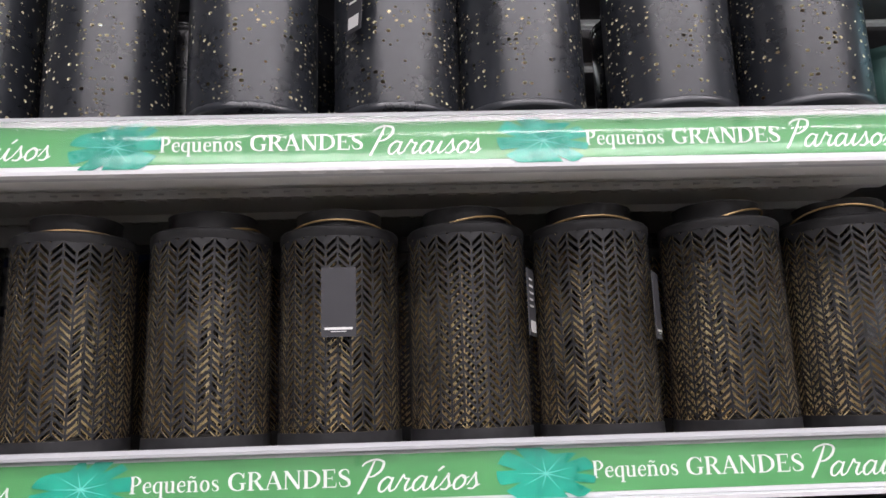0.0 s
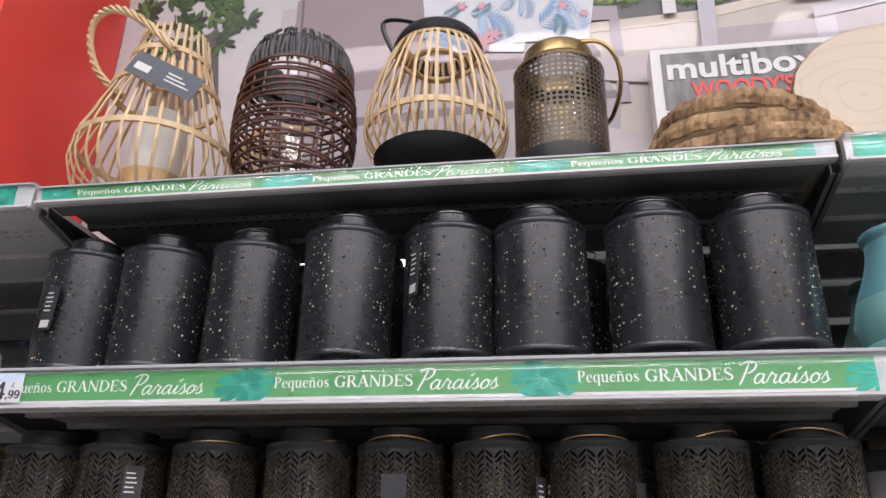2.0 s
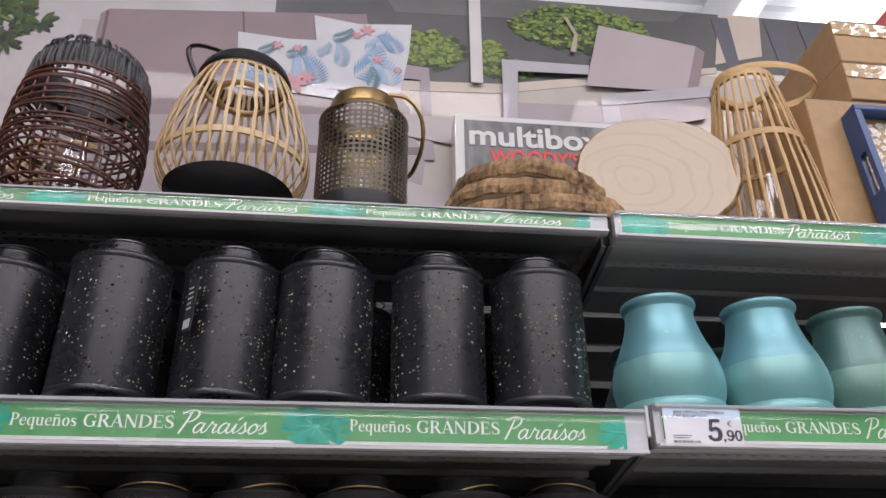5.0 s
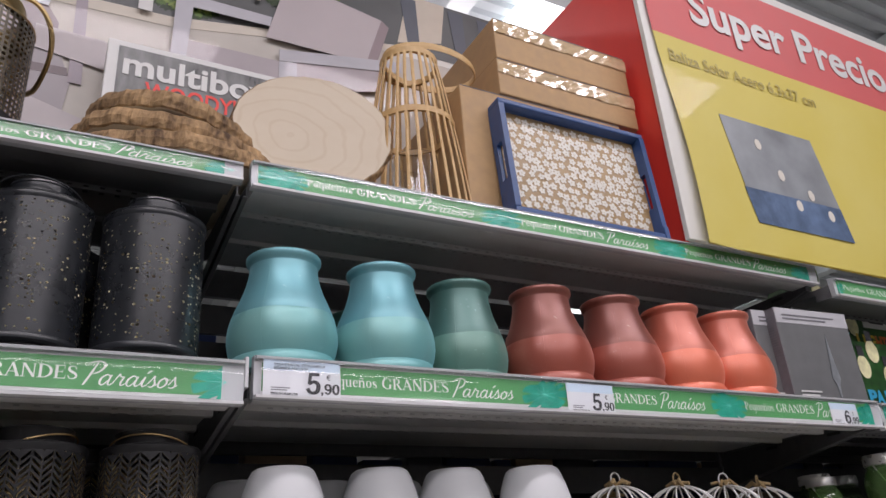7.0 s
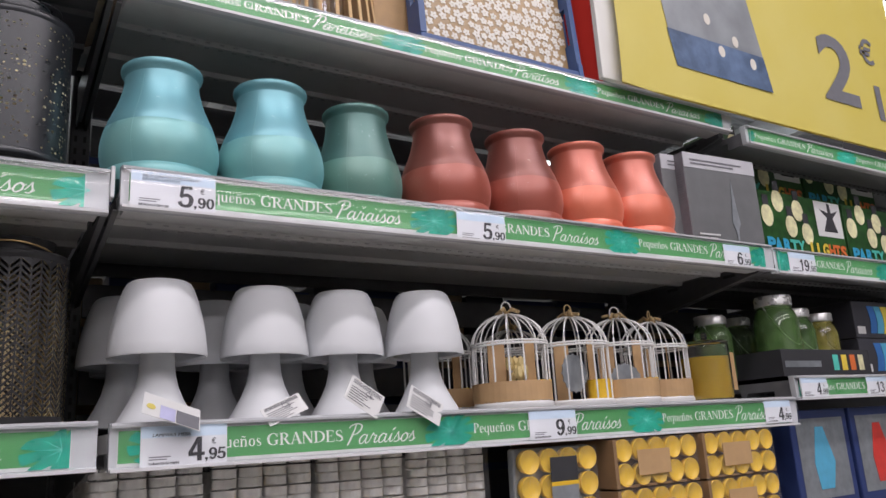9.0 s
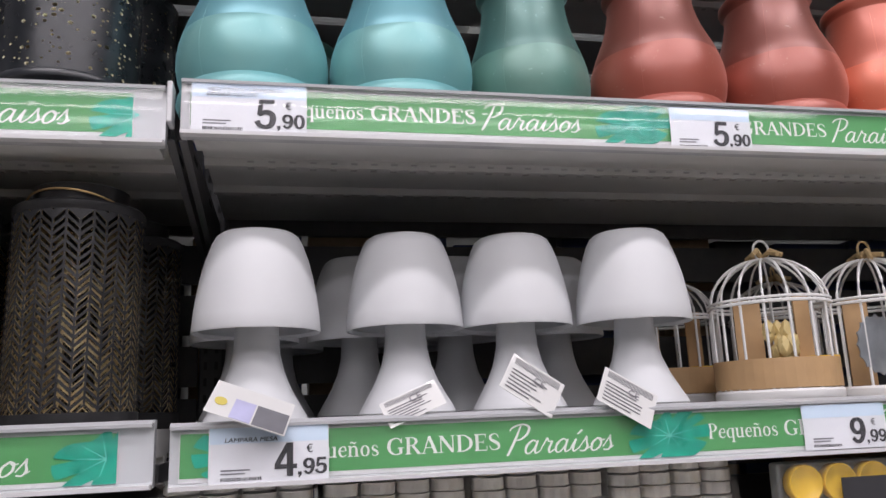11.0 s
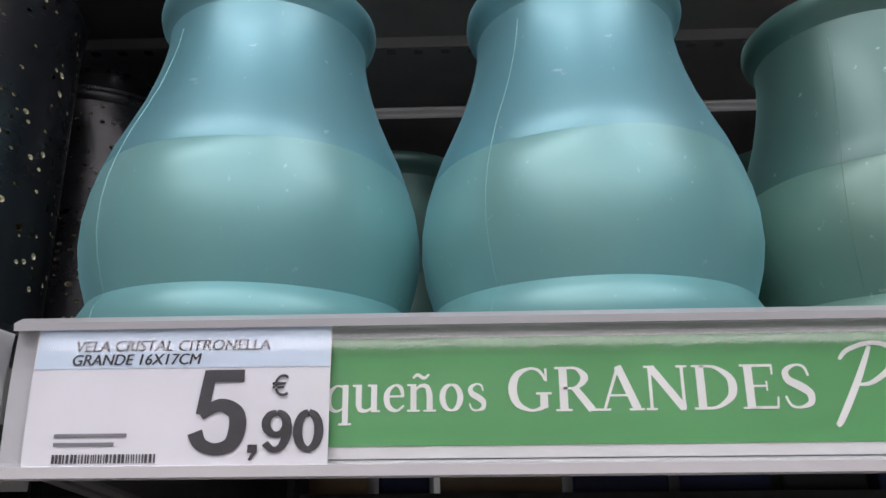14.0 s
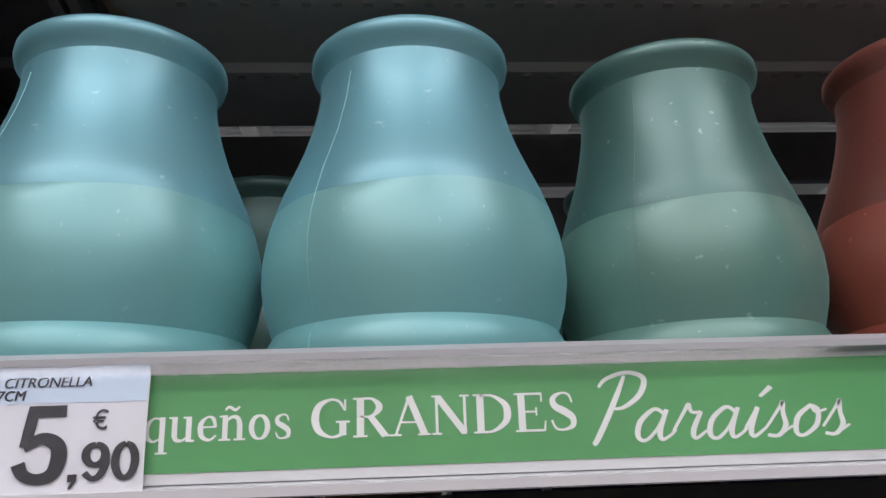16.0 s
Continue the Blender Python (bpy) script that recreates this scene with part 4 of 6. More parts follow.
def lamp_tag(x, y, z, w, h, ry, rx, coloured):
    root = thing("lamp_tag", x, y, z, "white printed paper tag lying against a lamp base", "tag", "lamp tags", ry=ry, rx=rx)
    part("card", sheet(rect(-w / 2, w / 2, -h / 2, h / 2), 0, 0.0006), WHITEP, root)
    pr = bmesh.new()
    if coloured:
        sheet(rect(w * 0.08, w * 0.48, -h * 0.48, h * 0.10), -0.0008, 0.0003, pr)
        part("dark_corner", pr, INKG, root)
        part("yellow_mark", sheet([(-w * 0.36 + 0.006 * math.cos(a), -h * 0.1 + 0.006 * math.sin(a)) for a in [k * math.pi / 8 for k in range(16)]], -0.0008, 0.0003), YELLOW, root)
        part("lilac_panel", sheet(rect(-w * 0.2, w * 0.06, -h * 0.48, h * 0.1), -0.0007, 0.0003), mat("lilac_print", (0.5, 0.5, 0.72), 0.4), root)
    else:
        r = random.Random(int(x * 500))
        for q in range(6):
            sheet(rect(-w * 0.42, w * r.uniform(0.0, 0.3), h * (-0.4 + 0.1 * q), h * (-0.37 + 0.1 * q)), -0.0008, 0.0003, pr)
        q = -w * 0.42
        while q < w * 0.42:
            sheet(rect(q, q + 0.0007, h * 0.26, h * 0.44), -0.0008, 0.0003, pr)
            q += 0.0016
        words("CE", -w * 0.02, -0.001, h * 0.06, 0.011, INKG, root)
        part("print", pr, INKG, root)
    return root


lamp_tag(0.082, -0.006, 1.258, 0.078, 0.050, 20, -52, True)
lamp_tag(0.240, 0.004, 1.256, 0.062, 0.030, -22, -30, False)
lamp_tag(0.366, 0.000, 1.270, 0.064, 0.042, 33, -18, False)
lamp_tag(0.468, -0.006, 1.254, 0.066, 0.042, 30, -22, False)


# ---- bird cage candle holders ----
def bird_cage(variant):
    root = thing("bird_cage_candle", 0, 0, 0, "white wire bird cage candle holder with a kraft paper band", "bird cage", "bird cage candle holders")
    R = 0.0712
    part("base", lathe([(0, 0.0), (R + 0.003, 0.0), (R + 0.0045, 0.003), (R + 0.0045, 0.009), (R + 0.002, 0.012), (0, 0.012)], 40), CAGE, root, "", True)
    for k in range(16):
        a = 2 * math.pi * (k + 0.3) / 16
        ca, sa = math.cos(a), math.sin(a)
        pts = [(R * ca, R * sa, 0.011), (R * ca, R * sa, 0.118)]
        for q in range(1, 9):
            b = q * math.pi / 16
            pts.append((R * math.cos(b) * ca, R * math.cos(b) * sa, 0.118 + 0.060 * math.sin(b)))
        part("bar", tube(pts, 0.0017, segs=5), CAGE, root)
    part("hoop", tube(circle(R + 0.0015, 0.116, 36), 0.0022, closed=True), CAGE, root)
    part("hoop", tube(circle(R + 0.0015, 0.121, 36), 0.0018, closed=True), CAGE, root)
    part("loop", tube([(0.011 * math.cos(t), 0, 0.190 + 0.013 * math.sin(t)) for t in [k * math.pi / 8 for k in range(16)]], 0.0016, closed=True), CAGE if variant % 2 == 0 else ROPE, root)
    kn = bmesh.new()
    r = random.Random(variant)
    for q in range(5):
        a = r.uniform(0, 6.28)
        tube([(0, 0, 0.179), (0.012 * math.cos(a), 0.012 * math.sin(a), 0.183 + r.uniform(0, 0.007)), (0.026 * math.cos(a), 0.026 * math.sin(a), 0.178 + r.uniform(-0.004, 0.010))], 0.0034, kn)
    part("twine_knot", kn, ROPE, root, "jute twine bow")
    if variant != 1:
        part("paper_band", lathe([(R + 0.0028, 0.013), (R + 0.0032, 0.013), (R + 0.0032, 0.048), (R + 0.0028, 0.048)], 40), CARD, root, "brown kraft paper band")
    sl = bmesh.new()
    box(-0.045, -0.012, -0.008, -0.006, 0.013, 0.125, bm=sl, m=pose(0, 0, 0, 0, 0, -20))
    box(0.010, 0.038, -0.03, -0.028, 0.013, 0.130, bm=sl, m=pose(0, 0, 0, 0, 0, 15))
    part("cardboard_insert", sl, CARD, root, "brown cardboard insert")
    part("candle_jar", lathe([(0, 0.0135), (0.024, 0.0135), (0.025, 0.05), (0.023, 0.05), (0.0225, 0.0345), (0, 0.0345)], 24, cx=0.035, cy=-0.035), WAXY, root, "small yellow wax candle", True)
    if variant in (1, 2):
        d = bmesh.new()
        n = 48
        sheet([((-0.042 if variant == 1 else -0.012) + (0.036 + 0.0022 * math.cos(16 * a)) * math.cos(a), (0.062 if variant == 1 else 0.045) + (0.036 + 0.0022 * math.cos(16 * a)) * math.sin(a)) for a in [2 * math.pi * k / n for k in range(n)]], -0.036, 0.0015, d)
        part("tin_disc", d, GALV, root, "scalloped tin disc")
    if variant == 0:
        f = bmesh.new()
        for q in range(16):
            bmesh.ops.create_icosphere(f, subdivisions=1, radius=0.008, matrix=pose(-0.02 + r.uniform(-0.017, 0.017), -0.045 + r.uniform(-0.01, 0.01), 0.055 + r.uniform(-0.008, 0.03)) @ Matrix.Diagonal((1, 1, 1.5, 1)))
        part("dried_petals", f, mat("dry_yellow_petal", (0.70, 0.55, 0.25), 0.7), root, "dry yellowish petals", True)
    return root


for k, (x, y) in enumerate(((0.720, 0.10), (0.874, 0.10), (1.002, 0.10), (1.130, 0.125))):
    bird_cage(k).matrix_basis = pose(x, y, F1, 0, 0, (0, 10, -12, 30)[k])
bird_cage(3).matrix_basis = pose(0.665, 0.27, F1)
bird_cage(3).matrix_basis = pose(0.86, 0.28, F1, 0, 0, 40)


def candle_jar(x, y, z):
    root = thing("candle_jar", x, y, z, "clear glass jar candle with yellow wax and kraft label", "candle", "jar candles")
    part("glass", lathe([(0, 0.0), (0.053, 0.0), (0.056, 0.003), (0.056, 0.122), (0.054, 0.124), (0.0535, 0.122), (0.0535, 0.004), (0, 0.004)], 40), GLASS, root, "", True)
    part("wax", lathe([(0, 0.005), (0.053, 0.005), (0.053, 0.096), (0, 0.094)], 40), WAXY, root, "yellow wax", True)
    part("lid", lathe([(0.055, 0.124), (0.057, 0.126), (0.057, 0.130), (0.03, 0.134), (0.012, 0.136), (0.014, 0.146), (0.012, 0.152), (0, 0.153)], 40), GLASS, root, "clear glass lid", True)
    part("label", box(0.022, 0.046, -0.052, -0.0505, 0.022, 0.105, m=pose(0, 0, 0, 0, 0, 20)), CARD, root, "brown kraft label")
    return root


candle_jar(1.262, 0.10, F1)

# ---- tea lights on the lower shelf ----
F0 = 0.915
cup = bpy.data.meshes.new("tea_light")
b = lathe([(0, 0.0), (0.0172, 0.0), (0.0180, 0.001), (0.0180, 0.0118), (0.0188, 0.0122), (0.0188, 0.0128), (0.0176, 0.0128), (0.0174, 0.011), (0, 0.0108)], 20)
b.to_mesh(cup)
b.free()
cup.materials.append(ALU)
FILM = mat("clear_shrink_film", (0.95, 0.95, 0.95), 0.12, 0, 0, 30, 0.6, alpha=0.05)
cups = random.Random(2)
for gx, rows, lift in ((-0.006, 9, 0), (0.154, 9, 0.004), (0.312, 9, 0.002), (0.470, 9, -0.003)):
    root = thing("tea_light_pack", gx, 0.05, F0, "shrink-wrapped pack of silver tea lights in stacked rows", "candle pack", "silver tea light packs", rz=cups.uniform(-2, 2))
    n = 19
    for j in range(n - rows - 1, n):
        for i in range(4):
            mesh_part("tea_light", cup, ALU, root, pose(0.019 + 0.0378 * i + cups.uniform(-0.0008, 0.0008), 0.02 + cups.uniform(-0.001, 0.001), 0.0136 * j + lift + 0.0018 * (j // 2), 0, 0, cups.uniform(0, 90)))
    rest = bmesh.new()
    for j in range(n):
        for i in range(4):
            for d in (1, 2, 3):
                lathe([(0.0188, 0.0136 * j), (0.0188, 0.0136 * j + 0.0128), (0, 0.0136 * j + 0.0125)], 10, rest, 0.019 + 0.0378 * i, 0.02 + 0.038 * d)
    ob = part("inner_tea_lights", rest, ALU, root, "", True)
    ob["kind"] = "stuff"
    part("film", box(-0.002, 0.153, -0.0015, 0.155, -0.001, 0.0136 * n + 0.02, 0.006), FILM, root, "clear shrink film").visible_shadow = False
yc = bpy.data.meshes.new("yellow_tea_light")
b = lathe([(0, 0.0), (0.0195, 0.0), (0.0205, 0.014), (0.0198, 0.0145), (0.019, 0.0125), (0, 0.0130)], 22)
b.to_mesh(yc)
b.free()
for p in yc.polygons:
    p.use_smooth = True
yc.materials.append(WAXY)


# Cardboard at about half tone, its shade low on the shelf put into the colour.
DARKCARD = mat("shaded_brown_cardboard", (0.24, 0.145, 0.075), 0.65, 0, 0.15, 40, 0.05)


def yellow_pack(x, y, z, cols, rows, rx, label_at=None):
    root = thing("yellow_candle_pack", x, y, z, "film-wrapped pack of yellow citronella tea lights", "candle pack", "yellow tea light packs", rx=rx)
    for i in range(cols):
        for j in range(rows):
            mesh_part("tea_light", yc, WAXY, root, pose(0.022 + i * 0.0435, -0.002, 0.022 + j * 0.0435, 90, 0, 0))
    part("back_card", box(0, cols * 0.0435, 0.002, 0.02, 0, rows * 0.0435, 0.004), DARKCARD if cols == 5 else GALV, root, "brown carton wall" if cols == 5 else "silver tea light cups")
    part("film", box(-0.001, cols * 0.0435 + 0.001, -0.020, 0.022, -0.001, rows * 0.0435 + 0.001, 0.008), FILM, root, "clear shrink film").visible_shadow = False
    if label_at:
        lx, lz, w, h, darkness = label_at
        part("label", box(lx, lx + w, -0.0215, -0.0205, lz, lz + h), CARD if not darkness else INK, root, "printed label")
        if darkness:
            part("lower_label", box(lx, lx + w, -0.0216, -0.0206, lz - h * 1.2, lz - 0.001), GALV, root, "grey small print label")
            part("label_stripe", box(lx, lx + w, -0.0217, -0.0207, lz - 0.003, lz + 0.004), WAXY, root)
    return root


yellow_pack(0.140, 0.012, F0, 4, 4, -8, (0.05, 0.11, 0.08, 0.035, 0))
yellow_pack(0.322, 0.010, F0, 4, 4, -8, (0.04, 0.11, 0.09, 0.035, 0))
yellow_pack(0.490, 0.012, F0, 3, 4, -8, None)
yellow_pack(0.652, 0.030, F0, 4, 6, 2, (0.062, 0.20, 0.06, 0.045, 1))
for z in (F0 + 0.0, F0 + 0.09, F0 + 0.18):
    p = yellow_pack(0.862, 0.012, z, 5, 2, 0, (0.05, 0.02, 0.085, 0.045, 0))
    p = yellow_pack(1.10, 0.012, z, 5, 2, 0, (0.05, 0.02, 0.085, 0.045, 0))
    for x in (0.855, 1.093):
        tr = part("carton_tray", box(x - 0.004, x + 0.004, -0.012, 0.30, z, z + 0.086, bm=box(x, x + 0.226, 0.0, 0.30, z - 0.001, z + 0.004)), DARKCARD)
        tagged(tr, "brown cardboard display tray", "carton", "cardboard trays")


def drum(x, y, z, r, h):
    root = thing("gold_drum_lantern", x, y, z, "brushed gold metal drum lantern", "lantern", "gold drum lanterns")
    part("body", lathe([(0, 0.0), (r, 0.0), (r + 0.001, 0.004), (r, 0.008), (r, h - 0.012), (r + 0.0015, h - 0.008), (r, h), (r - 0.002, h), (r - 0.003, 0.01), (0, 0.01)], 56), BRASS, root, "", True)
    part("rim", tube(circle(r, h, 56), 0.0022, closed=True), BRASS, root)
    return root


drum(-0.155, 0.105, F0, 0.095, 0.225)
drum(-0.36, 0.105, F0, 0.095, 0.225)
drum(-0.57, 0.105, F0, 0.095, 0.225)


# ---- woven lanterns on the top shelf ----
def sample(profile, n):
    out = []
    for k in range(n + 1):
        t = k / n * (len(profile) - 1)
        i = min(int(t), len(profile) - 2)
        f = t - i
        p = [profile[max(0, min(len(profile) - 1, i + d))] for d in (-1, 0, 1, 2)]
        out.append(tuple(0.5 * ((2 * p[1][c]) + (p[2][c] - p[0][c]) * f + (2 * p[0][c] - 5 * p[1][c] + 4 * p[2][c] - p[3][c]) * f * f + (3 * p[1][c] - p[0][c] - 3 * p[2][c] + p[3][c]) * f ** 3) for c in (0, 1)))
    return out


def ribs_of(root, profile, n, r, material, seed, flat=0.5, jitter=0.02, name="cane"):
    rnd = random.Random(seed)
    prof = sample(profile, 14)
    for k in range(n):
        a = 2 * math.pi * (k + rnd.uniform(-jitter, jitter) * 6) / n
        pts = [(q * math.cos(a + (s / 14) * rnd.uniform(-jitter, jitter)), q * math.sin(a + (s / 14) * rnd.uniform(-jitter, jitter)), z) for s, (q, z) in enumerate(prof)]
        part(name, tube(pts, r, flat=flat, segs=6, up=lambda p: (p[0], p[1], 0.0001)), material, root)


def hoop(root, rr, z, thick, material, flat=1.0, name="hoop"):
    part(name, tube(circle(rr, z, 48), thick, closed=True, flat=flat), material, root)


def pear_lantern(x, y):
    root = thing("bamboo_lantern", x, y, F3A, "large pear-shaped pale bamboo lantern with twisted rope handle", "lantern", "woven lanterns")
    prof = [(0.105, 0.004), (0.145, 0.03), (0.164, 0.08), (0.155, 0.14), (0.130, 0.21), (0.105, 0.28), (0.085, 0.345), (0.070, 0.42)]
    ribs_of(root, prof, 30, 0.0039, BAMBOO, 1, 0.5, 0.035)
    for rr, z in ((0.105, 0.006), (0.160, 0.120), (0.113, 0.265), (0.086, 0.345)):
        bm = lathe([(rr - 0.004, z - 0.006), (rr + 0.003, z - 0.006), (rr + 0.003, z + 0.006), (rr - 0.004, z + 0.006), (rr - 0.004, z - 0.006)], 48)
        part("hoop", bm, BAMBOO, root)
    part("floor_disc", lathe([(0, 0.0), (0.105, 0.0), (0.105, 0.008), (0, 0.008)], 32), BAMBOO2, root)
    part("candle_base", lathe([(0, 0.008), (0.066, 0.008), (0.066, 0.07), (0, 0.07)], 36), BAMBOO2, root, "turned bamboo candle holder", True)
    part("candle_glass", lathe([(0.055, 0.07), (0.055, 0.215), (0.052, 0.215), (0.052, 0.07)], 36), CANDLE, root, "frosted white glass cylinder", True)
    bend = [(0.054, -0.088, 0.330), (-0.03, -0.10, 0.405), (-0.10, -0.10, 0.440), (-0.148, -0.09, 0.425), (-0.162, -0.07, 0.375), (-0.138, -0.05, 0.31), (-0.090, -0.02, 0.268)]
    h = bmesh.new()
    for tw in range(3):
        pts = []
        for k in range(49):
            seg = min(int(k / 8), 5)
            u = k / 8 - seg
            p0, p1, p2, p3 = (Vector(bend[max(0, min(6, seg + d))]) for d in (-1, 0, 1, 2))
            base = p1 + (p2 - p0) * (u / 2) + (p0 * 2 - p1 * 5 + p2 * 4 - p3) * (u * u / 2) + (p1 * 3 - p0 - p2 * 3 + p3) * (u * u * u / 2)
            o = 0.0042
            b2 = k * 0.9 + tw * 2.094
            pts.append(base + Vector((o * math.cos(b2), o * math.sin(b2), o * math.cos(b2 + 1.0))))
        tube(pts, 0.0046, h)
    part("handle", h, BAMBOO, root, "twisted cane rope handle")
    return root


pear_lantern(-1.234, 0.18).scale = (0.95, 0.95, 0.97)


def wicker_lantern(x, y):
    root = thing("wicker_lantern", x, y, F3A, "dark brown woven wicker lantern with a grey rush collar", "lantern", "woven lanterns")
    prof = [(0.080, 0.004), (0.108, 0.045), (0.123, 0.11), (0.124, 0.165), (0.117, 0.23), (0.104, 0.285), (0.092, 0.325)]
    ribs_of(root, prof, 22, 0.0026, WICKER, 3, 1.0, 0.05, "upright_cane")
    rnd = random.Random(6)
    sp = sample(prof, 60)
    for k in range(24):
        q, z = sp[2 + int(k * 1.95)]
        w = rnd.uniform(0.0024, 0.0034)
        t = 0.05 + 0.16 * max(0, (10 - k) / 10) * rnd.uniform(0.3, 1.2)
        part("woven_cane", tube(circle(q + 0.003, z, 40, 0, 0, t * rnd.choice((-1, 1)), rnd.uniform(0, 6.28)), w, closed=True), WICKER, root)
    part("collar_lining", lathe([(0.106, 0.266), (0.104, 0.300), (0.094, 0.328), (0.084, 0.338), (0.080, 0.333), (0.096, 0.285)], 48), RUSH, root, "", True)
    strands = bmesh.new()
    for k in range(84):
        a = 2 * math.pi * (k + rnd.uniform(-0.4, 0.4)) / 84
        b = a + rnd.uniform(-0.09, 0.09)
        o = rnd.uniform(0, 0.004)
        pts = [(q * math.cos(a + (b - a) * u), q * math.sin(a + (b - a) * u), z) for u, q, z in ((0, 0.108 + o, 0.258 + rnd.uniform(-0.006, 0.004)), (0.25, 0.111 + o, 0.276), (0.6, 0.106 + o, 0.306), (0.85, 0.096 + o, 0.332), (1, 0.086 + o * 0.5, 0.343 + o * 0.5))]
        tube(pts, rnd.uniform(0.0024, 0.0040), strands, 5)
    ob = part("collar", strands, RUSH, root, "wrapped grey-black rush collar", True)
    part("candle_glass", lathe([(0, 0.01), (0.05, 0.01), (0.05, 0.17), (0.047, 0.17), (0.047, 0.014), (0, 0.014)], 32), GLASS, root, "clear glass cylinder", True)
    part("floor_disc", lathe([(0, 0.0), (0.08, 0.0), (0.08, 0.008), (0, 0.008)], 32), WICKER, root)
    return root


wicker_lantern(-0.941, 0.17).scale = (0.935, 0.935, 0.985)


def dome_lantern(x, y):
    root = thing("bamboo_dome_lantern", x, y, F3A, "rounded pale bamboo cane lantern with black lid and strap", "lantern", "woven lanterns")
    prof = [(0.088, 0.056), (0.116, 0.070), (0.137, 0.118), (0.132, 0.18), (0.113, 0.25), (0.085, 0.315), (0.066, 0.350)]
    ribs_of(root, prof, 36, 0.0036, BAMBOO, 5)
    for rr, z in ((0.135, 0.125), (0.085, 0.318)):
        bm = lathe([(rr - 0.005, z - 0.006), (rr, z - 0.006), (rr, z + 0.006), (rr - 0.005, z + 0.006), (rr - 0.005, z - 0.006)], 48)
        part("hoop", bm, BAMBOO, root)
    part("inner_hoop", tube(circle(0.05, 0.29, 32), 0.006, closed=True), BAMBOO2, root)
    part("lid", lathe([(0.088, 0.318), (0.090, 0.324), (0.084, 0.340), (0.077, 0.350), (0.072, 0.352), (0.070, 0.347), (0.080, 0.322), (0.088, 0.318)], 48), BLACKP, root, "black metal lid ring", True)
    part("candle_base", lathe([(0, 0.046), (0.06, 0.046), (0.06, 0.085), (0, 0.085)], 32), BAMBOO2, root, "turned bamboo candle holder", True)
    pts = []
    for k in range(25):
        a = math.pi * k / 24
        pts.append((0.055 - 0.140 * (k / 24) - 0.082 * math.sin(a), -0.03, 0.335 + 0.078 * math.sin(a * 0.92) - 0.045 * (k / 24)))
    part("strap", tube(pts, 0.0055, flat=0.5), BLACKP, root, "black leather strap")
    return root


dome_lantern(-0.661, 0.18)
root = thing("black_pedestal_dish", -0.661, 0.172, F3A, "black metal pedestal dish under a bamboo lantern", "dish")
part("bowl", lathe([(0, 0.030), (0.04, 0.031), (0.09, 0.042), (0.112, 0.062), (0.115, 0.065), (0.113, 0.067), (0.088, 0.050), (0, 0.042)], 56), BLACKP, root, "", True)
part("foot", lathe([(0, 0.0), (0.058, 0.0), (0.060, 0.004), (0.050, 0.012), (0.042, 0.03), (0, 0.031)], 48), BLACK, root, "", True)


def mesh_lantern(x, y):
    root = thing("mesh_lantern", x, y, F3A, "dark bronze lantern of square metal mesh with brass top", "lantern")
    R = 0.0855

    def sq(i, j):
        return [(0.2, 0.2), (0.8, 0.2), (0.8, 0.8), (0.2, 0.8)]
    part("mesh_wall", drilled(R, 0.045, 0.243, 50, 18, sq), GUNMETAL, root, "square-holed bronze sheet", True)
    part("mesh_lining", drilled(R - 0.0012, 0.045, 0.243, 50, 18, sq), BRASS, root, "", True)
    part("foot", lathe([(0, 0.0), (R, 0.0), (R + 0.001, 0.003), (R + 0.001, 0.046), (R - 0.002, 0.046), (R - 0.003, 0.01), (0, 0.01)], 56), BLACKP, root, "", True)
    part("shoulder", lathe([(R, 0.242), (R + 0.001, 0.246), (0.070, 0.263), (0.066, 0.264)], 56), BRASS, root, "", True)
    part("collar", lathe([(0.067, 0.260), (0.066, 0.290), (0.064, 0.295), (0.061, 0.290), (0.061, 0.258)], 56), BRASS, root, "antique brass collar", True)
    part("candle_glass", lathe([(0, 0.02), (0.055, 0.02), (0.055, 0.17), (0.052, 0.17), (0.052, 0.024), (0, 0.024)], 32), GLASS, root, "clear glass cylinder", True)
    bend = [(0.045, -0.056, 0.284), (0.078, -0.060, 0.276), (0.102, -0.052, 0.250), (0.112, -0.035, 0.212), (0.106, 0.0, 0.178), (0.085, 0.055, 0.165), (0.035, 0.100, 0.20), (-0.020, 0.068, 0.282)]
    pts = []
    for n in range(7):
        p0, p1, p2, p3 = (Vector(bend[max(0, min(7, n + d))]) for d in (-1, 0, 1, 2))
        for u in (0, 0.2, 0.4, 0.6, 0.8):
            pts.append(p1 + (p2 - p0) * (u / 2) + (p0 * 2 - p1 * 5 + p2 * 4 - p3) * (u * u / 2) + (p1 * 3 - p0 - p2 * 3 + p3) * (u * u * u / 2))
    part("handle", tube(pts, 0.0045), BRASS, root, "brass strap handle")
    return root


mesh_lantern(-0.425, 0.17).scale = (1, 1, 0.95)

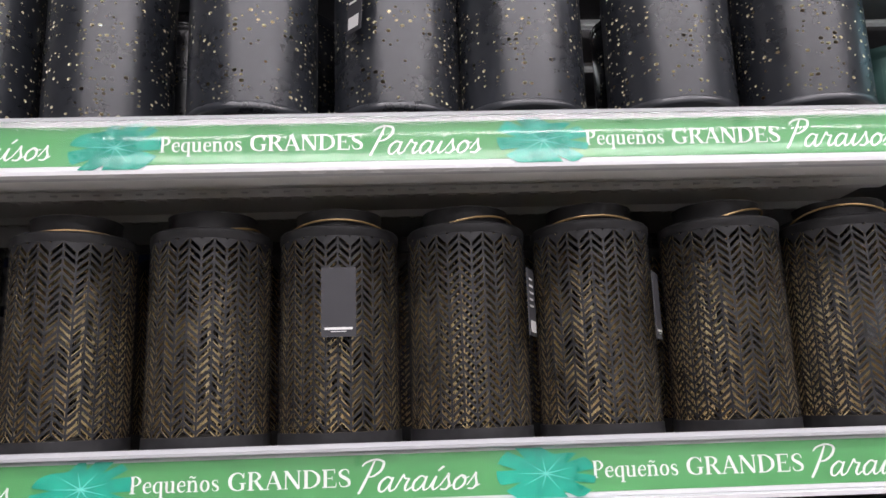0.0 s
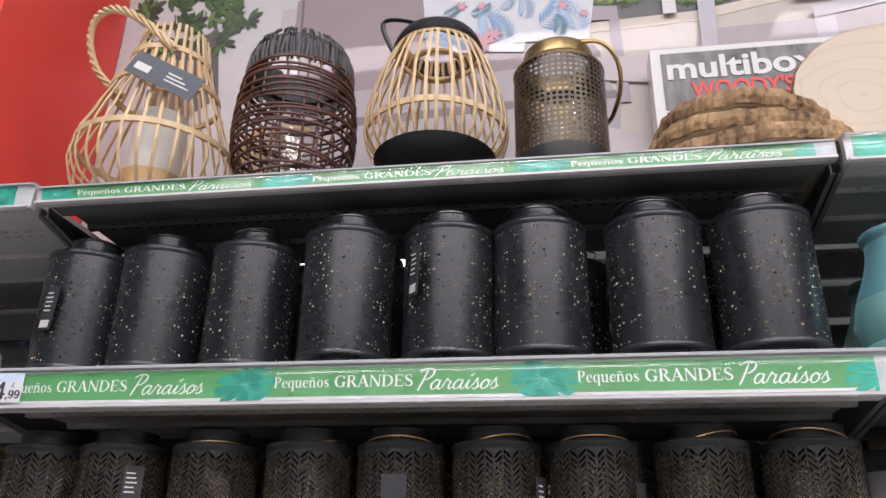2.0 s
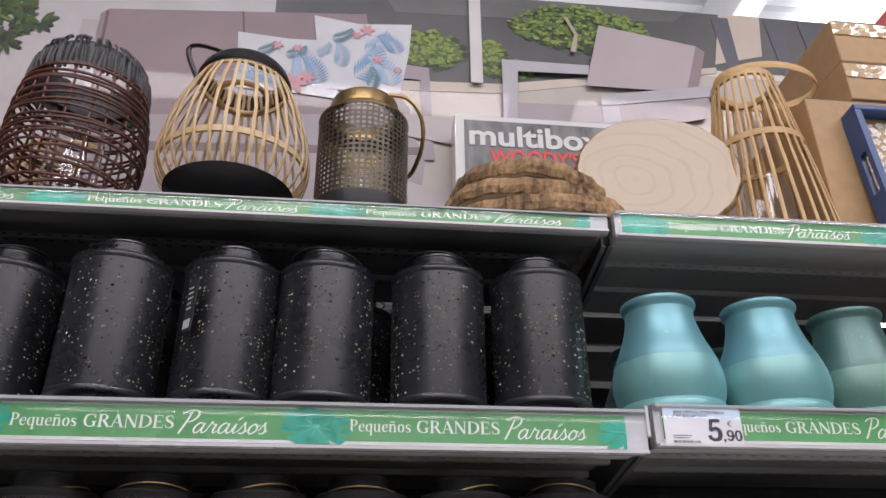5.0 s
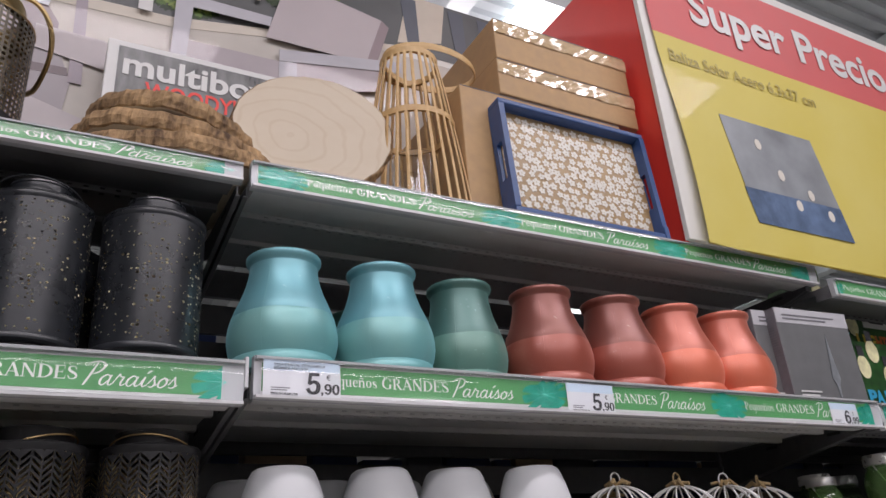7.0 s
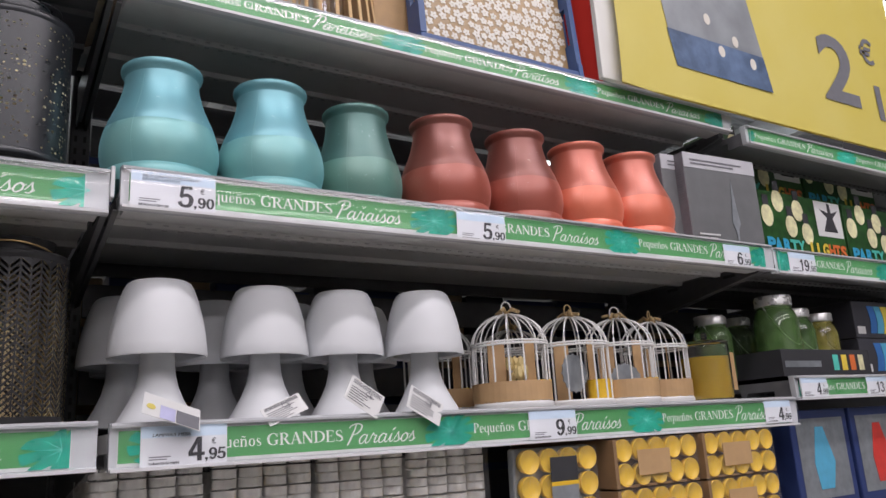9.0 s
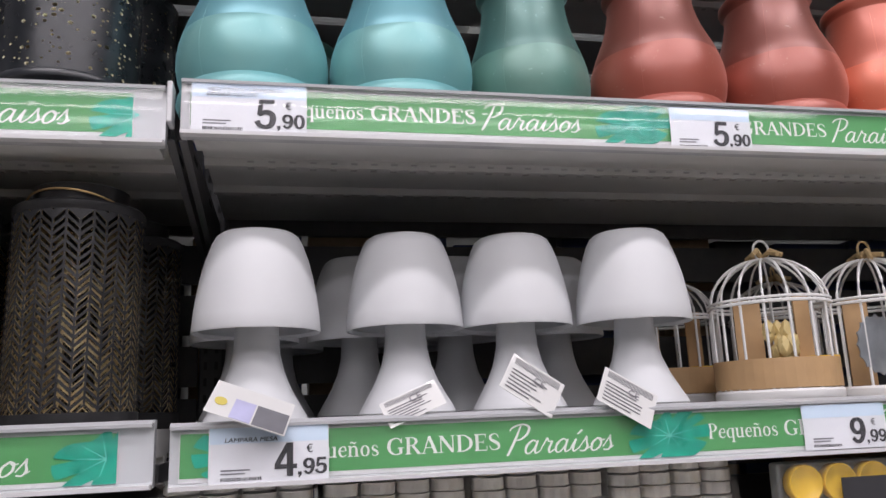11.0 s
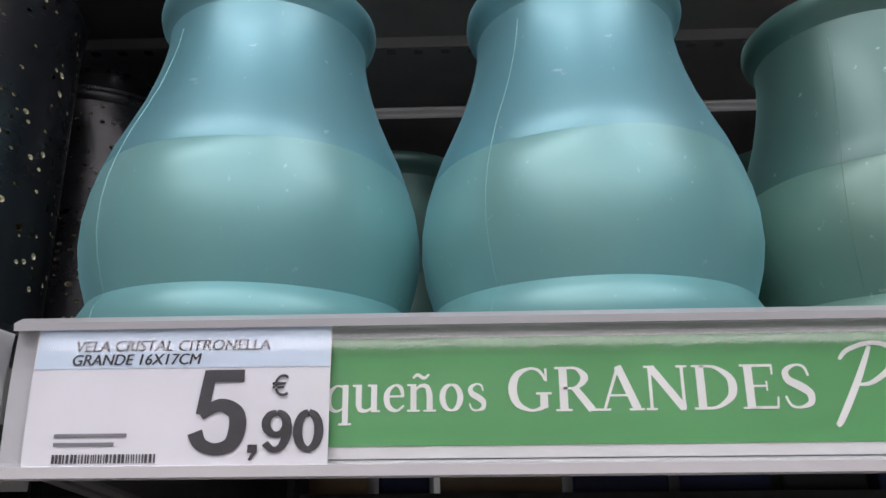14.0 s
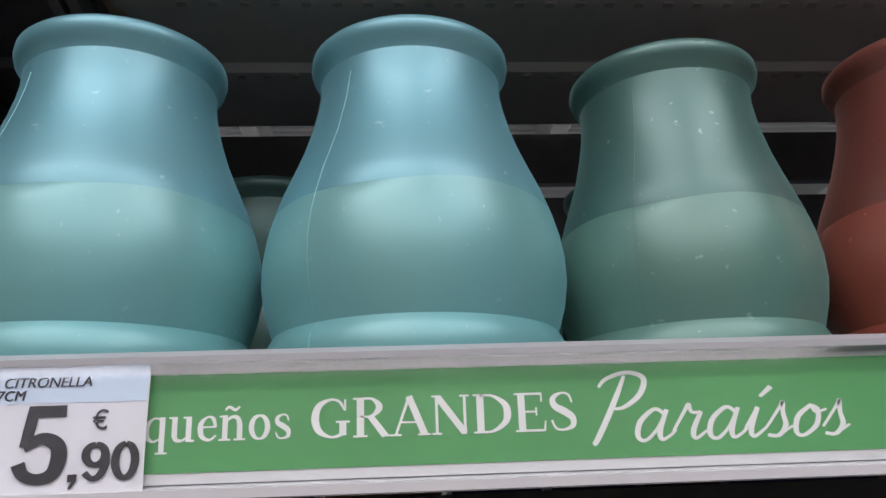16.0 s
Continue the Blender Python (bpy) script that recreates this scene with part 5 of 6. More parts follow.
# ---- wood slices ----
def slice_wood(name, r, t, seed, label, rough=1.0):
    rnd = random.Random(seed)
    ph = [rnd.uniform(0, 6.28) for _ in range(5)]

    def wob(a):
        return rough * (0.035 * math.sin(2 * a + ph[0]) + 0.025 * math.sin(3 * a + ph[1]) + 0.012 * math.sin(7 * a + ph[2]) + 0.012 * math.sin(17 * a + ph[3]) + 0.008 * math.sin(29 * a + ph[4]))
    root = thing(name, 0, 0, 0, label, "wood slice", "wood slices")
    bark = lathe([(r * 0.965, 0.0), (r * 0.99, 0.002), (r, t * 0.25), (r * 1.01, t * 0.45), (r, t * 0.7), (r * 0.985, t - 0.002), (r * 0.965, t)], 150, wob=wob)
    crack = [rnd.choice((-0.012, -0.006, 0, 0.003, 0.005)) for _ in range(150)]
    for v in bark.verts:
        if 0.001 < v.co.z < t - 0.001:
            col = int((math.atan2(v.co.y, v.co.x) / math.tau + 0.5) * 150 + 0.5) % 150
            f = 1 + rough * (crack[col] + rnd.uniform(-0.008, 0.006))
            v.co.x, v.co.y, v.co.z = v.co.x * f, v.co.y * f, v.co.z + rnd.uniform(-0.001, 0.001)
    part("bark", bark, BARK, root, "rough brown bark edge")
    faces = bmesh.new()
    lathe([(r * 0.968, t * 0.995), (0, t * 0.995)], 110, faces, wob=wob)
    lathe([(0, 0.0005), (r * 0.968, 0.0005)], 110, faces, wob=wob)
    part("sawn_face", faces, RINGS, root)
    return root


RINGS = bpy.data.materials.new("sawn_wood_growth_rings")
RINGS.use_nodes = True
nt = RINGS.node_tree
bs = nt.nodes["Principled BSDF"]
bs.inputs["Roughness"].default_value = 0.6
tc, wv, cr = nt.nodes.new("ShaderNodeTexCoord"), nt.nodes.new("ShaderNodeTexWave"), nt.nodes.new("ShaderNodeMix")
wv.wave_type, wv.rings_direction = "RINGS", "Z"
wv.inputs["Scale"].default_value, wv.inputs["Distortion"].default_value, wv.inputs["Detail"].default_value, wv.inputs["Detail Scale"].default_value = 9, 7.0, 3, 0.8
cr.data_type = "RGBA"
cr.inputs[6].default_value, cr.inputs[7].default_value = (0.56, 0.45, 0.32, 1), (0.64, 0.55, 0.43, 1)
pith, thin, fleck, soft_mix = nt.nodes.new("ShaderNodeMapping"), nt.nodes.new("ShaderNodeMapRange"), nt.nodes.new("ShaderNodeTexNoise"), nt.nodes.new("ShaderNodeMath")
pith.inputs["Location"].default_value = (-0.005, -0.049, 0)
thin.inputs[1].default_value, thin.inputs[2].default_value, thin.inputs[3].default_value = 0.0, 0.16, 0.45
fleck.inputs["Scale"].default_value, fleck.inputs["Detail"].default_value = 28, 6
soft_mix.operation, soft_mix.inputs[1].default_value = "MULTIPLY_ADD", 0.8
nt.links.new(tc.outputs["Object"], pith.inputs["Vector"])
nt.links.new(pith.outputs[0], wv.inputs["Vector"])
nt.links.new(tc.outputs["Object"], fleck.inputs["Vector"])
nt.links.new(wv.outputs["Fac"], thin.inputs[0])
fade = nt.nodes.new("ShaderNodeMapRange")
fade.inputs[1].default_value, fade.inputs[2].default_value, fade.inputs[4].default_value = 0.3, 0.7, 0.25
nt.links.new(fleck.outputs[0], fade.inputs[0])
nt.links.new(thin.outputs[0], soft_mix.inputs[0])
nt.links.new(fade.outputs[0], soft_mix.inputs[2])
nt.links.new(soft_mix.outputs[0], cr.inputs[0])
nt.links.new(cr.outputs[2], bs.inputs["Base Color"])
for k, (x, z, ry, rx, r) in enumerate(((-0.100, F3A + 0.004, 0, 2, 0.180), (-0.095, F3A + 0.043, 1, 6, 0.172), (-0.098, F3A + 0.084, -4, 9, 0.160))):
    s = slice_wood("wood_slice", r, 0.033, 11 + k, "round wood slice with rough bark, stacked flat")
    s.matrix_basis = pose(x, 0.225, z + 0.004, rx, ry, 40 * k)
s = slice_wood("wood_slice", 0.160, 0.022, 31, "large pale wood slice with bark leaning upright", 0.35)
s.matrix_basis = pose(0.166, 0.205, F3 + 0.170, 78, 0, -12) @ pose(0, 0, 0, 0, 0, 120)


def cone_lantern(x, y):
    root = thing("bamboo_cone_lantern", x, y, F3, "tall tapered honey bamboo lantern with hoop handle", "lantern", "woven lanterns")
    prof = [(0.117, 0.005), (0.106, 0.11), (0.092, 0.22), (0.078, 0.32), (0.063, 0.410)]
    ribs_of(root, prof, 26, 0.0040, BAMBOO2, 9)
    for rr, z in ((0.117, 0.008), (0.090, 0.235), (0.063, 0.407)):
        bm = lathe([(rr - 0.004, z - 0.007), (rr + 0.003, z - 0.007), (rr + 0.003, z + 0.007), (rr - 0.004, z + 0.007), (rr - 0.004, z - 0.007)], 48)
        part("hoop", bm, BAMBOO2, root)
    part("floor_disc", lathe([(0, 0.0), (0.118, 0.0), (0.118, 0.01), (0, 0.01)], 32), BAMBOO2, root)
    part("candle_glass", lathe([(0, 0.012), (0.05, 0.012), (0.05, 0.16), (0.047, 0.16), (0.047, 0.016), (0, 0.016)], 32), GLASS, root, "clear glass cylinder", True)
    part("candle_base", lathe([(0, 0.012), (0.045, 0.012), (0.045, 0.05), (0, 0.05)], 32), WICKER, root, "", True)
    pts = [(-0.06 + 0.115 - 0.115 * math.cos(a), -0.06 * math.sin(a), 0.420 + 0.012 * math.sin(a)) for a in [2 * math.pi * k / 32 for k in range(32)]]
    part("handle", tube(pts, 0.010, closed=True, flat=0.25, up=lambda p: (p[0] - 0.055, p[1], 0.0)), BAMBOO2, root, "bent flat bamboo hoop handle")
    return root


cone_lantern(0.392, 0.20)
small = cone_lantern(-1.085, 0.37)
small.location.z, small.scale = F3A, (0.75, 0.75, 0.62)

# ---- boxes and tray ----
def carton(name, x0, x1, y0, y1, z0, z1, label, tape=True):
    root = thing(name, (x0 + x1) / 2, (y0 + y1) / 2, z0, label, "cardboard box", "cardboard boxes")
    w, d, h = (x1 - x0) / 2, (y1 - y0) / 2, z1 - z0
    part("body", box(-w, w, -d, d, 0, h, 0.003), CARD, root)
    if tape:
        t = bmesh.new()
        r = random.Random(int(x0 * 77) + int(z0 * 31))
        prev = None
        for k in range(29):
            a = -w + 2 * w * k / 28
            q = [t.verts.new((a, -d - 0.0010 - r.uniform(0, 0.0022), h - z)) for z in (0.006 + r.uniform(0, 0.003), 0.018, 0.029, 0.040 + r.uniform(0, 0.004))]
            if prev:
                for c in range(3):
                    t.faces.new((prev[c + 1], q[c + 1], q[c], prev[c]))
            prev = q
        part("tape", t, TAPE, root, "shiny brown packing tape")
    part("flap_seam", box(-w + 0.002, w - 0.002, -d - 0.001, -d + 0.001, h - 0.003, h - 0.0015), INKG, root)
    return root


carton("cardboard_box", 0.475, 0.93, 0.125, 0.44, F3, 2.285, "brown cardboard box standing on the shelf", False)
carton("cardboard_box", 0.580, 0.990, 0.12, 0.44, 2.286, 2.386, "brown cardboard box sealed with shiny tape")
carton("cardboard_box", 0.582, 0.984, 0.12, 0.44, 2.387, 2.503, "brown cardboard box sealed with shiny tape")

tray = thing("serving_tray", 0.749, 0.062, F3 + 0.002, "navy blue wooden tray with white flower print, leaning upright", "tray", rx=-4)
w, h, d = 0.206, 0.290, 0.045
part("panel", box(-w + 0.01, w - 0.01, 0.028, 0.034, 0.01, h - 0.01), FLORAL, tray, "tan panel printed with white flowers")
for nm, b4 in (("rim", (-w, w, 0, d, 0, 0.014)), ("rim", (-w, w, 0, d, h - 0.014, h))):
    part(nm, box(*b4, bevel=0.003), BLUE, tray)
for sx in (-1, 1):
    fr = bmesh.new()
    x0, x1 = (sx * w, sx * (w - 0.014)) if sx < 0 else (w - 0.014, w)
    for za, zb in ((0.014, h * 0.30), (h * 0.62, h - 0.014)):
        box(x0, x1, 0, d, za, zb, bm=fr)
    box(x0, x1, 0, 0.012, h * 0.30, h * 0.62, bm=fr)
    box(x0, x1, 0.031, d, h * 0.30, h * 0.62, bm=fr)
    part("rim", fr, BLUE, tray, "side rim with cut-out handle")
fl = bmesh.new()
r = random.Random(12)
k = 0
for i in range(19):
    for j in range(13):
        cx, cz = -w + 0.022 + i * 0.0215 + r.uniform(-0.004, 0.004) + (0.0108 if j % 2 else 0), 0.022 + j * 0.0196 + r.uniform(-0.004, 0.004)
        if cx > w - 0.016:
            continue
        s = r.uniform(0.0075, 0.0105)
        a0 = r.uniform(0, 6.28)
        for q in range(5):
            a = a0 + q * 1.2566
            px, pz = cx + 0.62 * s * math.cos(a), cz + 0.62 * s * math.sin(a)
            sheet([(px + s * (0.50 * math.cos(b) * math.cos(a) - 0.40 * math.sin(b) * math.sin(a)), pz + s * (0.50 * math.cos(b) * math.sin(a) + 0.40 * math.sin(b) * math.cos(a))) for b in [math.pi * n / 4 for n in range(8)]], 0.0270 - 0.0001 * ((k * 5 + q) % 9), 0.0002, fl)
        k += 1
part("flower_print", fl, PETAL, tray, "white printed flowers")["kind"] = "stuff"
sw = part("barcode_sticker", box(w - 0.013, w - 0.001, -0.003, -0.001, 0.0, 0.03), BLUE, tray)

mb = thing("game_box", -0.220, 0.375, F3A, "white boxed product with black and red lettering", "box", rx=0)
part("body", box(0, 0.40, 0, 0.06, 0, 0.435, 0.002), WHITEP, mb)
part("print_panel", box(0.022, 0.36, -0.0015, 0.0005, 0.275, 0.420), mat("dark_photo_print", (0.30, 0.30, 0.30), 0.3, 0, 0.9, 22, coat=0.4, second=(0.03, 0.03, 0.032), stretch=(1.6, 1, 0.5)), mb, "grey photo print panel")
words("multibox", 0.030, -0.0035, 0.352, 0.078, WHITEP, mb, 0.315, 0.002)
words("WOODY'S 2", 0.080, -0.0035, 0.302, 0.056, RED, mb, 0.245, 0.001)

# ---- wall poster behind the top shelf ----
MY = 0.462


def flat(name, pts, depth, colour, parent, rough=0.45, vary=0.1, grain=12):
    key = "poster_" + name
    m = bpy.data.materials.get(key) or mat(key, colour, rough, 0, vary, grain, coat=0.2)
    return part(name, sheet(pts, MY - 0.0006 * depth, 0.0005), m, parent)


mural = thing("patio_poster", 0, 0, 0, "large printed poster of a garden lounge with mauve sofas", "poster")
part("backing", box(-1.572, 0.90, MY, MY + 0.008, 1.95, 2.845), CREAM, mural)
flat("pale_wall", rect(-1.570, -0.667, 2.0, 2.822), 1, (0.57, 0.575, 0.58), mural)
flat("terrace_floor", rect(-0.667, 0.895, 1.96, 2.62), 1, (0.54, 0.50, 0.45), mural)
flat("dark_window", [(-0.667, 2.843), (0.895, 2.843), (0.895, 2.64), (0.50, 2.64), (-0.09, 2.535), (-0.667, 2.52)], 2, (0.105, 0.108, 0.11), mural, 0.4, 0.3, 5)
flat("sky_strip", [(-0.40, 2.843), (0.45, 2.843), (0.40, 2.80), (0.0, 2.77), (-0.36, 2.76)], 3, (0.16, 0.165, 0.165), mural, 0.4, 0.3, 5)
flat("window_sill", [(-0.345, 2.535), (-0.09, 2.545), (0.50, 2.65), (0.50, 2.63), (-0.09, 2.515), (-0.345, 2.505)], 3, (0.62, 0.56, 0.48), mural)
LEAFD = mat("poster_leaf_dark", (0.018, 0.035, 0.014), 0.4)
LEAFG = [mat("poster_leaf_%d" % k, c, 0.45, 0, 0.3, 40) for k, c in enumerate(((0.17, 0.28, 0.04), (0.32, 0.42, 0.09), (0.03, 0.07, 0.018)))]


PINE = [mat("poster_pine_%s" % n, c, 0.45, 0, 0.5, 130, second=c2) for n, c, c2 in (("shade", (0.045, 0.085, 0.02), (0.012, 0.025, 0.008)), ("leaf", (0.16, 0.26, 0.045), (0.05, 0.10, 0.02)), ("sun", (0.34, 0.42, 0.10), (0.14, 0.22, 0.04)))]


def pine(cx, cz, rx, rz, n, seed, depth, name):
    """Printed clumps of needles, dark below, sunlit above, with gaps between them."""
    r = random.Random(seed)
    for layer, m in enumerate(PINE):
        bm = bmesh.new()
        for k in range(n):
            a, q = r.uniform(0, 6.28), math.sqrt(r.random())
            x, z = cx + rx * q * math.cos(a) - 0.004 * layer, cz + rz * q * math.sin(a) + 0.006 * layer
            size = r.uniform(0.005, 0.011) * (1.3 - 0.3 * layer)
            ph = r.uniform(0, 6.28)
            sheet([(x + size * (1 + 0.28 * math.sin(5 * b + ph) + r.uniform(-0.16, 0.16)) * math.cos(b), z + 0.72 * size * (1 + 0.28 * math.sin(5 * b + ph) + r.uniform(-0.16, 0.16)) * math.sin(b)) for b in [math.tau * v / 12 for v in range(12)]], MY - 0.0006 * depth - 0.0009 * layer - 0.000003 * k, 0.000002, bm)
        part(name, bm, m, mural)["kind"] = "stuff"


pine(-0.262, 2.635, 0.085, 0.060, 150, 1, 3, "printed_bush")
pine(-0.06, 2.590, 0.075, 0.030, 70, 7, 3, "printed_bush")
pine(0.14, 2.745, 0.19, 0.075, 260, 2, 4, "printed_tree")
pine(-0.10, 2.640, 0.030, 0.035, 40, 9, 3, "printed_bush")
flat("trunk", [(0.10, 2.66), (0.115, 2.72), (0.09, 2.78), (0.10, 2.78), (0.125, 2.72), (0.115, 2.66)], 20, (0.45, 0.40, 0.33), mural)
flat("window_post", rect(-0.166, -0.135, 2.535, 2.843), 22, (0.68, 0.67, 0.66), mural)
SOFA, SOFA2 = (0.29, 0.225, 0.24), (0.39, 0.35, 0.37)
flat("sofa_back", [(-1.087, 2.681), (-1.069, 2.699), (-0.743, 2.722), (-0.434, 2.744), (-0.415, 2.60), (-0.318, 2.447), (-0.32, 2.30), (-1.03, 2.30), (-1.079, 2.539)], 5, SOFA, mural, 0.45, 0.15, 6)
flat("sofa_seam", [(-0.748, 2.722), (-0.743, 2.722), (-0.700, 2.40), (-0.706, 2.40)], 6, (0.16, 0.11, 0.12), mural)
flat("sofa_seam", [(-1.075, 2.692), (-1.068, 2.692), (-1.055, 2.32), (-1.062, 2.32)], 6, (0.16, 0.11, 0.12), mural)
flat("sofa_seat", [(-1.12, 2.37), (-0.33, 2.43), (-0.28, 2.30), (-0.30, 2.10), (-1.20, 2.10)], 7, SOFA2, mural, 0.45, 0.12, 6)
flat("seat_shadow", [(-1.12, 2.30), (-0.29, 2.335), (-0.285, 2.315), (-1.12, 2.275)], 8, (0.20, 0.16, 0.17), mural)
flat("sofa_side", rect(-1.125, -1.085, 2.30, 2.66), 6, (0.50, 0.46, 0.47), mural)
flat("sofa_arm", [(-0.352, 2.585), (-0.271, 2.578), (-0.258, 2.30), (-0.285, 2.30), (-0.292, 2.538), (-0.352, 2.540)], 9, (0.37, 0.32, 0.36), mural)
CW = (0.66, 0.68, 0.72)
flat("cushion", [(-0.750, 2.652), (-0.62, 2.64), (-0.480, 2.645), (-0.472, 2.58), (-0.50, 2.462), (-0.60, 2.472), (-0.735, 2.478)], 10, CW, mural)
flat("cushion", [(-0.567, 2.724), (-0.45, 2.705), (-0.316, 2.716), (-0.322, 2.62), (-0.343, 2.484), (-0.44, 2.49), (-0.52, 2.49), (-0.55, 2.60)], 11, CW, mural)
PALM = [mat("poster_palm_blue", (0.22, 0.38, 0.60), 0.45), mat("poster_palm_pale", (0.40, 0.54, 0.72), 0.45), mat("poster_flower_pink", (0.66, 0.34, 0.38), 0.45), mat("poster_palm_teal", (0.14, 0.29, 0.36), 0.45)]


def frond(cx, cz, s, a0, m, k):
    """A printed palm leaf: leaflets on both sides of a bent rib."""
    bm = bmesh.new()
    for q in range(13):
        u = (q + 0.5) / 13
        rx, rz = cx + s * u * math.cos(a0 + 0.5 * u), cz + s * u * math.sin(a0 + 0.5 * u)
        l = 0.46 * s * (1 - 0.75 * (u - 0.3) ** 2 * 2)
        for side in (-1, 1):
            a = a0 + 0.5 * u + side * (0.95 - 0.45 * u)
            ca, sa = math.cos(a), math.sin(a)
            wd = 0.030 * s
            sheet([(rx, rz), (rx + 0.5 * l * ca - wd * sa, rz + 0.5 * l * sa + wd * ca), (rx + l * ca, rz + l * sa), (rx + 0.5 * l * ca + wd * sa, rz + 0.5 * l * sa - wd * ca)], MY - 0.0072 - 0.00009 * k - 0.000003 * q, 0.000002, bm)
    part("palm_print", bm, m, mural)


for k, (cx, cz, s, a0, c) in enumerate(((-0.610, 2.485, 0.105, 2.3, 0), (-0.590, 2.490, 0.120, 1.2, 1), (-0.665, 2.495, 0.085, 2.2, 1), (-0.545, 2.500, 0.085, 1.5, 0), (-0.700, 2.590, 0.055, 0.2, 3), (-0.630, 2.590, 0.055, 0.0, 3), (-0.555, 2.595, 0.05, 0.4, 1),
                                        (-0.460, 2.530, 0.115, 0.6, 0), (-0.365, 2.505, 0.105, 1.6, 1), (-0.440, 2.620, 0.085, 0.3, 1), (-0.520, 2.650, 0.060, 0.1, 3), (-0.350, 2.610, 0.075, 1.8, 0), (-0.500, 2.560, 0.070, 1.1, 1), (-0.420, 2.500, 0.060, 1.0, 3))):
    frond(cx, cz, s, a0, PALM[c], k)
for k, (cx, cz, s) in enumerate(((-0.600, 2.500, 0.034), (-0.570, 2.520, 0.022), (-0.650, 2.615, 0.016), (-0.600, 2.610, 0.014), (-0.430, 2.685, 0.020), (-0.400, 2.590, 0.016), (-0.455, 2.665, 0.014), (-0.350, 2.560, 0.012))):
    sheet([(cx + s * (0.72 + 0.28 * math.cos(6 * b)) * math.cos(b), cz + s * (0.72 + 0.28 * math.cos(6 * b)) * math.sin(b)) for b in [math.tau * v / 30 for v in range(30)]], MY - 0.0090 - 0.0001 * k, 0.00005, bl := bmesh.new())
    part("flower_print", bl, PALM[2], mural)
GREYF = (0.47, 0.46, 0.50)
flat("armchair_back", [(0.184, 2.756), (0.30, 2.735), (0.448, 2.708), (0.430, 2.62), (0.398, 2.549), (0.131, 2.549)], 23, (0.50, 0.44, 0.455), mural, 0.45, 0.08, 6)
flat("armchair_edge", [(0.448, 2.708), (0.470, 2.69), (0.425, 2.545), (0.398, 2.549)], 24, SOFA, mural)
flat("armchair_arm", [(-0.085, 2.615), (0.145, 2.615), (0.140, 2.585), (-0.045, 2.580), (-0.055, 2.40), (-0.088, 2.40)], 24, GREYF, mural)
flat("armchair_seat", [(-0.085, 2.480), (0.171, 2.485), (0.458, 2.545), (0.440, 2.47), (0.19, 2.40), (-0.095, 2.41)], 23, (0.40, 0.35, 0.37), mural)
flat("armchair_front", [(0.165, 2.52), (0.21, 2.52), (0.21, 2.08), (0.165, 2.08)], 25, GREYF, mural)
flat("armchair_front", [(0.165, 2.52), (0.50, 2.58), (0.50, 2.545), (0.165, 2.485)], 27, GREYF, mural)
flat("low_table", [(-0.36, 2.43), (-0.225, 2.425), (-0.10, 2.36), (-0.10, 2.33), (-0.36, 2.37)], 12, (0.52, 0.47, 0.48), mural)
flat("low_table", [(-0.36, 2.25), (-0.20, 2.20), (-0.20, 2.10), (-0.36, 2.05)], 12, (0.44, 0.40, 0.44), mural)
flat("pathway", [(0.50, 2.66), (0.64, 2.70), (0.66, 2.843), (0.54, 2.843)], 4, (0.62, 0.55, 0.46), mural)
for q in (0.535, 0.69, 0.79):
    flat("dark_figure_post", [(q, 2.64), (q + 0.035, 2.64), (q + 0.03, 2.83), (q - 0.02, 2.83)], 5, (0.10, 0.11, 0.14), mural)
rp = random.Random(5)
PLANT = [LEAFD, LEAFG[2], mat("poster_leaf_mid", (0.05, 0.11, 0.022), 0.4, 0, 0.4, 30), mat("poster_leaf_lit", (0.13, 0.22, 0.06), 0.4, 0, 0.4, 30)]
leaves = [bmesh.new() for _ in PLANT]
for k in range(34):
    a, q = rp.uniform(0, 6.28), math.sqrt(rp.random())
    cx, cz = -1.375 + 0.155 * q * math.cos(a), 2.655 + 0.115 * q * math.sin(a)
    way = math.atan2(cz - 2.60, cx + 1.375) * 0.5 - 0.9 * rp.random()
    for n in range(6):
        a = way + (n - 2.5) * 0.62 + rp.uniform(-0.15, 0.15)
        l, w2 = rp.uniform(0.032, 0.056), rp.uniform(0.0055, 0.0085)
        ca, sa = math.cos(a), math.sin(a)
        i = rp.choice((0, 0, 1, 1, 2, 2, 3))
        sheet([(cx + l * u * ca - w2 * v * sa, cz + l * u * sa + w2 * v * ca) for u, v in ((0.05, 0), (0.35, -0.8), (0.65, -1), (0.88, -0.5), (1, 0), (0.88, 0.5), (0.65, 1), (0.35, 0.8))], MY - 0.003 - 0.00001 * (k * 6 + n), 0.00001, leaves[i])
for bm, m in zip(leaves, PLANT):
    part("printed_plant", bm, m, mural)["kind"] = "stuff"
for q in range(4):
    flat("plant_stem", [(-1.392 + 0.012 * q, 2.44), (-1.386 + 0.012 * q, 2.44), (-1.43 + 0.045 * q, 2.68), (-1.434 + 0.045 * q, 2.68)], 3 + 0.2 * q, (0.16, 0.11, 0.06), mural)
flat("shadow_plant", [(-1.42, 2.55), (-1.30, 2.62), (-1.27, 2.40), (-1.33, 2.36), (-1.40, 2.42)], 2, (0.10, 0.09, 0.09), mural)
flat("plant_pot", rect(-1.47, -1.34, 2.1, 2.44), 3, (0.16, 0.12, 0.10), mural)

# ---- red side boards and offer posters ----
for nm, x in (("sign_side_board", 1.000), ("sign_side_board", -1.588)):
    structure(nm, box(x, x + 0.014, 0.062, 0.462, 1.952, 2.845, 0.002), RED, "red board standing across the top shelf", "sign board")


